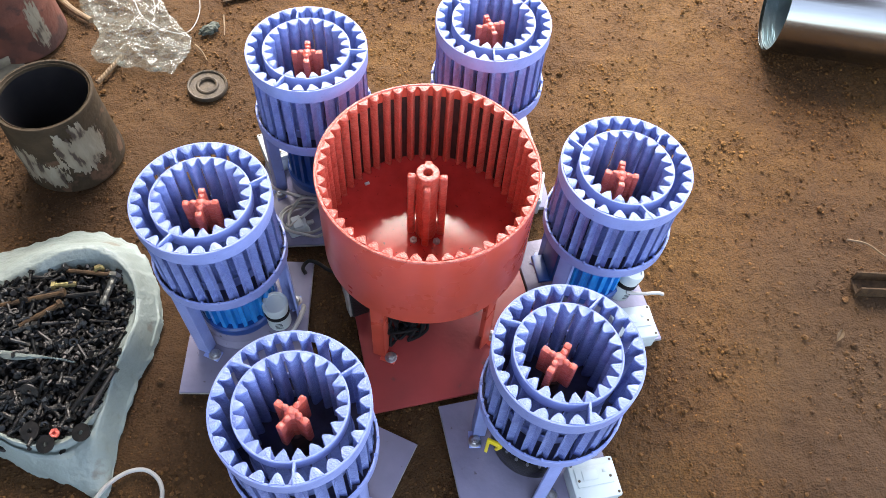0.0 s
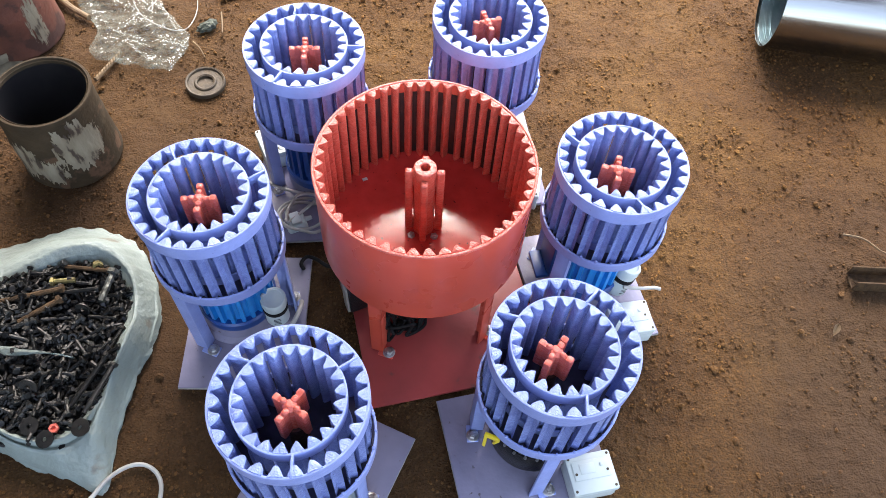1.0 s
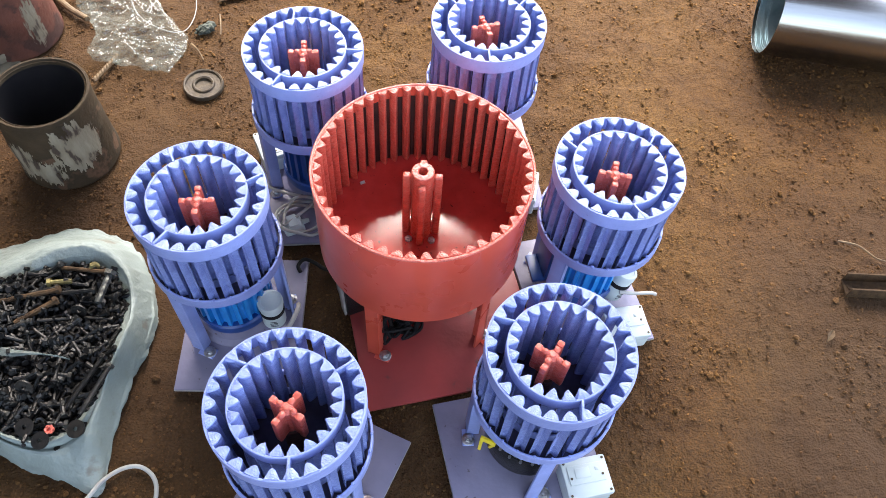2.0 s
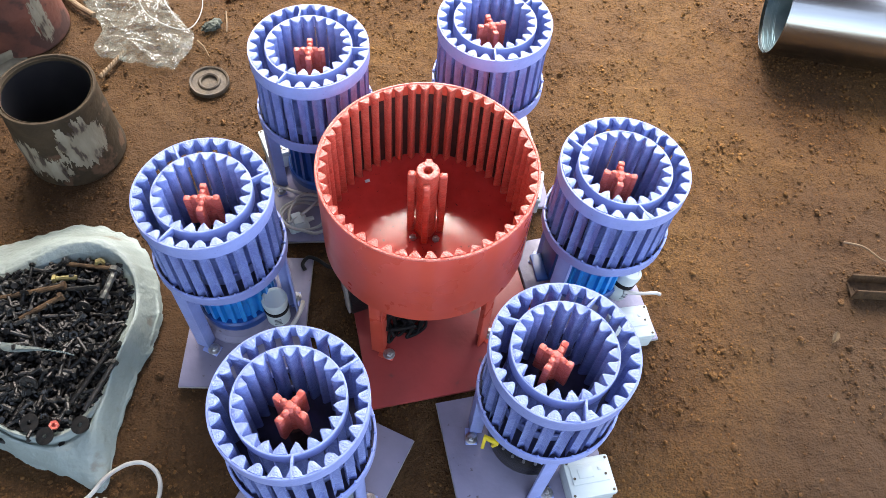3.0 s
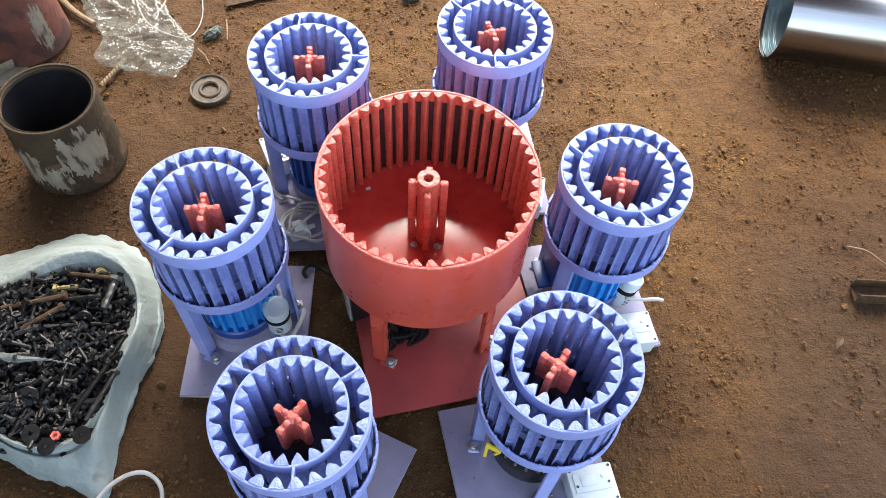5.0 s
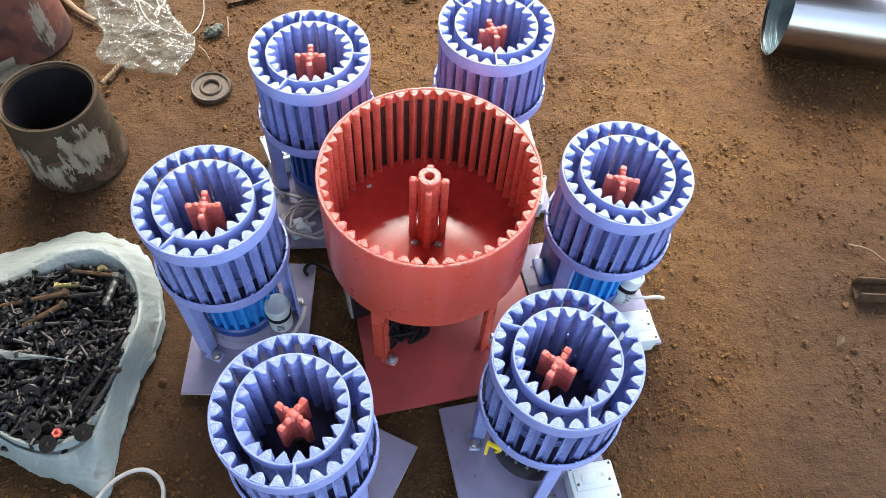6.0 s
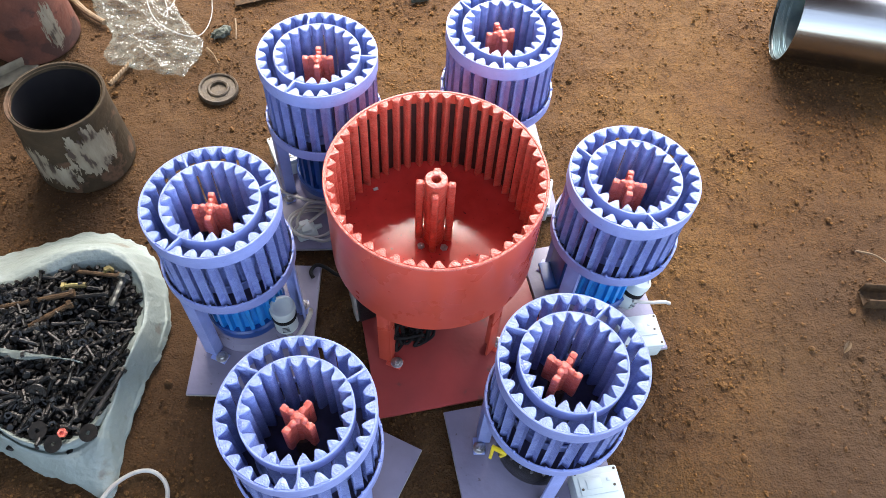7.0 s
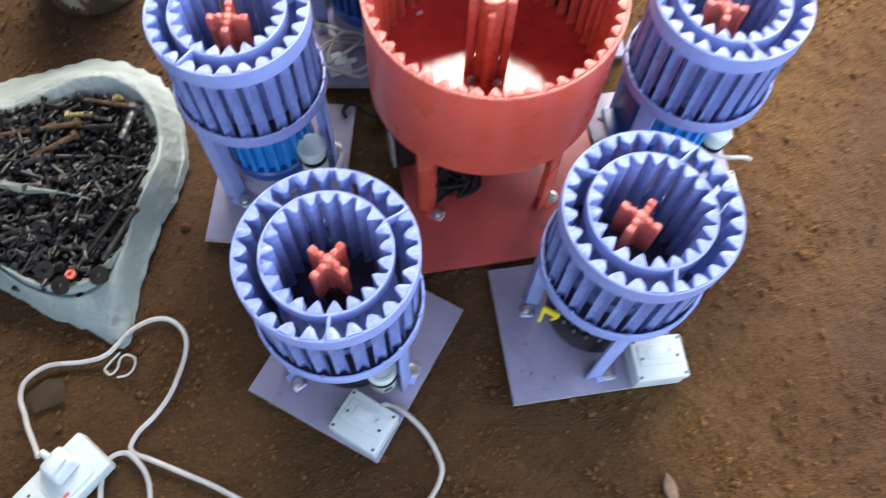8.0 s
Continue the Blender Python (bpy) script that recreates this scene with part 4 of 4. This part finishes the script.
def fill_sack():
    rng = random.Random(12)
    kinds = [bolt_mesh(l, r, nut=nt) for l, r, nt in ((0.030, 0.0040, 0), (0.036, 0.0044, 0), (0.042, 0.0044, 1), (0.054, 0.0048, 0), (0.034, 0.0056, 1), (0.075, 0.0046, 0), (0.026, 0.0058, 0), (0.062, 0.0040, 0))]
    nuts = [nut_mesh(0.0082), nut_mesh(0.0100)]
    # the hidden and half-hidden mass
    V, F, base = [], [], 0
    tmp = [(np.array([v.co[:] for v in k.vertices]), [tuple(p.vertices) for p in k.polygons]) for k in (bolt_mesh(0.034, 0.0044), bolt_mesh(0.044, 0.0048), nut_mesh(0.0082))]
    n = 0
    while n < 1700:
        x, y = rng.uniform(-1.2, -0.59), rng.uniform(0.49, 0.95)
        if not inside_sack(x, y, 0.96):
            continue
        n += 1
        v, f = tmp[rng.choice((0, 0, 1, 1, 2))]
        m = pose(x, y, heap_z(x, y) - rng.uniform(0.004, 0.022), 90 + rng.gauss(0, 25), rng.gauss(0, 25), rng.uniform(0, 360))
        a = np.array(m.to_3x3()) @ v.T
        V.append(a.T + np.array(m.translation))
        F += [tuple(i + base for i in q) for q in f]
        base += len(v)
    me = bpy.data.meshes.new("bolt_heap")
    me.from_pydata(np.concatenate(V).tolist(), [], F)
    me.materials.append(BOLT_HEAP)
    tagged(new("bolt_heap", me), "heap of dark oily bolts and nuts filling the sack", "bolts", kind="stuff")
    n = 0
    while n < 280:
        x, y = rng.uniform(-1.15, -0.60), rng.uniform(0.49, 0.95)
        if not inside_sack(x, y, 0.90):
            continue
        n += 1
        z = heap_z(x, y)
        if rng.random() < 0.22:
            ob = part("nut", rng.choice(nuts), None, m=pose(x, y, z + 0.001, rng.gauss(0, 25), rng.gauss(0, 25), rng.uniform(0, 60)))
            tagged(ob, "dark hexagon nut among the bolts", "nut", "loose nuts in the sack")
        else:
            ob = part("bolt", rng.choice(kinds), None, m=pose(x, y, z + rng.uniform(-0.002, 0.005), 90 + rng.gauss(0, 14), 0, rng.gauss(110, 60)))
            tagged(ob, "dark oily hexagon bolt in the heap", "bolt", "loose bolts in the sack")


fill_sack()


def special_bolt(x, y, z, length, r, turn, material, label, tilt=88):
    me = bolt_mesh(length, r)
    me.materials.clear()
    me.materials.append(material)
    tagged(part("bolt", me, None, m=pose(x, y, z, tilt, 0, turn)), label, "bolt", "loose bolts in the sack")


special_bolt(-0.661, 0.818, 0.096, 0.068, 0.0078, 171, DULL_ZINC, "large dull zinc-plated bolt on the heap")
special_bolt(-0.752, 0.832, 0.098, 0.042, 0.0062, 278, BRASS, "yellow-passivated bolt on the heap")
special_bolt(-0.830, 0.787, 0.105, 0.16, 0.0058, 104, RUSTY_ROD, "long brown threaded rod across the heap")
special_bolt(-0.722, 0.806, 0.100, 0.085, 0.0050, 97, BOLT_STEEL, "long dark bolt across the heap")
special_bolt(-0.785, 0.753, 0.106, 0.085, 0.0062, 127, RUSTY_ROD, "long brown bolt across the heap")
special_bolt(-0.716, 0.866, 0.094, 0.095, 0.0050, 84, RUSTY_ROD, "long brown bolt at the sack's back")
special_bolt(-0.651, 0.604, 0.092, 0.115, 0.0055, 156, BOLT_STEEL, "long dark bolt at the heap's edge")
special_bolt(-0.628, 0.588, 0.090, 0.105, 0.0055, 160, BOLT_STEEL, "long dark bolt at the heap's edge")
for wx, wy, r, tx in ((-0.747, 0.513, 0.0185, 12), (-0.712, 0.488, 0.0175, 14), (-0.650, 0.512, 0.0180, 8), (-0.762, 0.589, 0.0180, 62), (-0.700, 0.766, 0.0160, 70)):
    tagged(part("washer", washer_mesh(r), None, m=pose(wx, wy, heap_z(wx, wy) + 0.014, tx, -6, 0)), "large dark steel washer on the heap", "washer", "washers on the heap")
b = lathe(bmesh.new(), [(0, 0), (0.0095, 0), (0.0095, 0.008), (0.0045, 0.008), (0.0045, 0.003), (0, 0.003)], 6)
tagged(part("nut", b, RED_WELD, m=pose(-0.700, 0.510, heap_z(-0.700, 0.510) + 0.012, 8, 5, 10)), "red-painted nut on the heap", "nut")
b = lathe(bmesh.new(), [(0.005, 0), (0.0115, 0), (0.0115, 0.012), (0.005, 0.012)], 6, closed=True)
tagged(part("nut", b, BRASS, m=pose(-0.696, 0.878, 0.092, 70, 0, 30)), "pale yellow-passivated nut on the heap", "nut")
strip = bmesh.new()
sp = spline([(-1.00, 0.672, 0.112), (-0.90, 0.668, 0.118), (-0.849, 0.664, 0.117), (-0.801, 0.657, 0.116), (-0.757, 0.658, 0.113), (-0.715, 0.655, 0.108), (-0.690, 0.652, 0.100)], 8)
rows = []
for i, p in enumerate(sp):
    t = i / (len(sp) - 1)
    hw = 0.0016 + 0.0075 * max(0.0, math.sin(math.pi * min(1.0, t * 1.25))) ** 2
    rows.append([strip.verts.new(p + Vector((0, hw * k, 0.004 * noise.noise((p.x * 40, k * 2.0, 1)) - 0.003 * abs(k)))) for k in (-1, -0.3, 0.3, 1)])
for p, q in zip(rows, rows[1:]):
    for k in range(3):
        strip.faces.new((p[k], p[k + 1], q[k + 1], q[k]))
bmesh.ops.solidify(strip, geom=strip.faces[:], thickness=0.0012)
tagged(part("sack_strip", strip, SACK), "creased strip of white sack across the bolts", "sack strip")

# ---- cables and socket in front ----
Z = 0.006
cable("power_cable", [(-0.690, 0.196, 0.045), (-0.707, 0.214, 0.030), (-0.737, 0.247, 0.012), (-0.751, 0.269, Z), (-0.767, 0.298, Z), (-0.766, 0.330, Z), (-0.734, 0.359, Z), (-0.671, 0.371, Z), (-0.631, 0.387, Z + 0.004), (-0.603, 0.429, Z + 0.004), (-0.570, 0.456, Z),
                      (-0.535, 0.460, Z), (-0.504, 0.438, Z), (-0.493, 0.399, Z), (-0.503, 0.331, Z), (-0.524, 0.284, Z), (-0.547, 0.253, Z), (-0.555, 0.228, Z), (-0.546, 0.216, Z), (-0.521, 0.209, Z), (-0.450, 0.187, Z), (-0.378, 0.162, Z), (-0.24, 0.10, Z), (-0.10, 0.02, Z)],
      0.0044, WHITE_CABLE, "white power cable looped over the earth")
cable("power_cable", [(-0.570, 0.09, Z), (-0.587, 0.140, Z), (-0.592, 0.178, Z), (-0.586, 0.205, Z), (-0.566, 0.216, Z), (-0.544, 0.209, Z + 0.008), (-0.519, 0.183, Z), (-0.504, 0.145, Z), (-0.495, 0.08, Z)], 0.0044, WHITE_CABLE, "white power cable bent in a loop")
cable("power_cable", [(-0.128, 0.318, 0.045), (-0.113, 0.325, 0.024), (-0.081, 0.312, 0.014), (-0.044, 0.280, Z), (-0.016, 0.233, Z), (-0.016, 0.205, Z), (-0.030, 0.174, Z), (-0.07, 0.11, Z), (-0.12, 0.05, Z)], 0.0044, WHITE_CABLE, "white cable from the switch box")
cable("string_curl", [(-0.612, 0.392, 0.005), (-0.629, 0.367, 0.004), (-0.631, 0.358, 0.004), (-0.620, 0.351, 0.004), (-0.610, 0.362, 0.005), (-0.608, 0.381, 0.006), (-0.598, 0.389, 0.005), (-0.583, 0.383, 0.004), (-0.581, 0.366, 0.004), (-0.590, 0.352, 0.004), (-0.607, 0.347, 0.004)], 0.0021, WHITE_CABLE, "curled bit of dirty white string", "string")


def socket_block(m):
    top = thing("socket_block", "white extension socket block with a plug in it", "socket", m)
    part("body", box(bmesh.new(), 0.200, 0.085, 0.034, None, 0.005), WHITE, top)
    for x in (0.045, -0.030, -0.085):
        part("outlet_plate", box(bmesh.new(), 0.056, 0.066, 0.003, pose(x, 0, 0.0335), 0.001), WHITE, top)
    for x in (-0.042, -0.020, -0.095):
        for y, w in ((0.020, 0.004), (-0.006, 0.007)):
            part("pin_hole", box(bmesh.new(), w, 0.004, 0.001, pose(x, y, 0.0366)), RUBBER, top)
    part("switch", box(bmesh.new(), 0.018, 0.012, 0.006, pose(-0.005, -0.024, 0.036, 6), 0.001), WHITE, top)
    part("indicator", box(bmesh.new(), 0.010, 0.004, 0.0016, pose(0.020, -0.027, 0.0366)), RED, top, "small red mark")
    return top


socket_block(pose(-0.665, 0.138, -0.001, 0, 0, 54))


def plug(m, label):
    top = thing("plug", label, "plug", m)
    bm = box(bmesh.new(), 0.050, 0.048, 0.024, None, 0.007, 3)
    for v in bm.verts:
        if v.co.z > 0.012:
            v.co.x *= 0.82
            v.co.y *= 0.82
    part("body", bm, WHITE, top)
    part("grip", box(bmesh.new(), 0.024, 0.034, 0.010, pose(0, 0, 0.022), 0.003), WHITE, top)
    part("cord_grip", tube(bmesh.new(), [Vector((0.022, 0, 0.010)), Vector((0.040, 0, 0.010))], 0.007, 10, 0.005), WHITE, top)
    return top


plug(pose(-0.652, 0.184, 0.0368, 0, 0, 150), "white moulded plug pushed into the socket block")
plug(pose(-0.285, 1.045, 0.012, 0, 0, 25), "white moulded plug lying in its coiled cable")
coil = []
for i in range(40):
    a = i * 0.42
    coil.append((-0.262 + (0.056 + 0.012 * math.sin(a * 0.7)) * math.cos(a), 1.062 + (0.046 + 0.010 * math.cos(a * 0.5)) * math.sin(a), 0.017 + 0.0016 * (i % 9) + 0.0005 * i))
cable("coiled_cable", coil + [(-0.235, 1.115, 0.035), (-0.28, 1.128, 0.03), (-0.345, 1.150, 0.028), (-0.372, 1.175, 0.03)], 0.0038, WHITE_CABLE, "coiled white cable on the board")
cable("black_cable", [(-0.255, 0.915, 0.02), (-0.262, 0.930, 0.022), (-0.250, 0.948, 0.022), (-0.228, 0.945, 0.016), (-0.20, 0.93, 0.010), (-0.16, 0.92, 0.016)], 0.0045, RUBBER, "short black cable loop on the earth")
cable("white_lead", [(-0.312, 0.785, 0.03), (-0.280, 0.752, 0.03), (-0.260, 0.765, 0.050), (-0.247, 0.800, 0.055), (-0.250, 0.822, 0.035)], 0.0052, WHITE_CABLE, "short white lead by the capacitor")
cable("white_lead", [(0.470, 0.838, 0.09), (0.510, 0.838, 0.085), (0.545, 0.846, 0.075), (0.560, 0.845, 0.070)], 0.0042, WHITE_CABLE, "short white lead sticking out by the capacitor")
b = bmesh.new()
vs = [b.verts.new(p) for p in ((-0.035, -0.015, 0.004), (0.02, -0.028, 0.002), (0.034, 0.012, 0.006), (0.008, 0.03, 0.002), (-0.03, 0.022, 0.005), (0.0, 0.0, 0.011))]
for i in range(5):
    b.faces.new((vs[i], vs[(i + 1) % 5], vs[5]))
bmesh.ops.solidify(b, geom=b.faces[:], thickness=0.001)
tagged(part("paper_scrap", b, PAPER, m=pose(-0.720, 0.308, 0, 0, 0, 40)), "creased brown paper scrap on the earth", "paper scrap")
b = bmesh.new()
bmesh.ops.create_icosphere(b, subdivisions=2, radius=1.0)
for v in b.verts:
    k = 1 + 0.3 * noise.noise(v.co * 1.7)
    v.co = Vector((v.co.x * 0.012 * k, v.co.y * 0.026 * k, v.co.z * 0.008 * k + 0.004))
tagged(part("flat_stone", b, STONE, m=pose(0.385, 0.215, -0.002, 0, 0, 15), smooth=False), "flat pale brown stone on the earth", "stone")

leaf = bmesh.new()
rows = []
for i in range(9):
    t = i / 8
    w = 0.0075 * math.sin(math.pi * (0.06 + 0.90 * t))
    rows.append([leaf.verts.new(((t - 0.5) * 0.036, k * w, 0.004 + 0.005 * abs(k) + 0.004 * math.sin(3 * t))) for k in (-1, 0, 1)])
for p, q in zip(rows, rows[1:]):
    for k in range(2):
        leaf.faces.new((p[k], p[k + 1], q[k + 1], q[k]))
bmesh.ops.solidify(leaf, geom=leaf.faces[:], thickness=0.0008)
tagged(part("dry_leaf", leaf, WOOD, m=pose(0.982, 0.781, -0.004, 0, 0, 55)), "small pale dry leaf curled on the earth", "leaf")

# ---- plain unseen wall and roof, added to block sky light ----
WALL = mat("grey_unseen_wall", (0.22, 0.21, 0.20), (0.16, 0.15, 0.145), rough=0.9, scale=4, bump=0.004, bump_scale=20)
tagged(part("wall_west", box(bmesh.new(), 0.2, 9.0, 3.1, pose(-2.1, 1.0, -0.05)), WALL), "plain grey unseen wall, added to shade the yard's left", "wall", kind="structure")
ROOF = mat("brown_sheet_roof", (0.16, 0.13, 0.11), (0.10, 0.08, 0.07), rough=0.6, scale=3, stretch=(1, 8, 1))
# Its edges are set by how much sky it keeps off the machines.
tagged(part("roof", box(bmesh.new(), 5.4, 3.6, 0.08, pose(-0.3, 1.12, 3.21, -3)), ROOF), "plain brown sheet roof, unseen, that holds sky light off the yard", "roof", kind="structure")
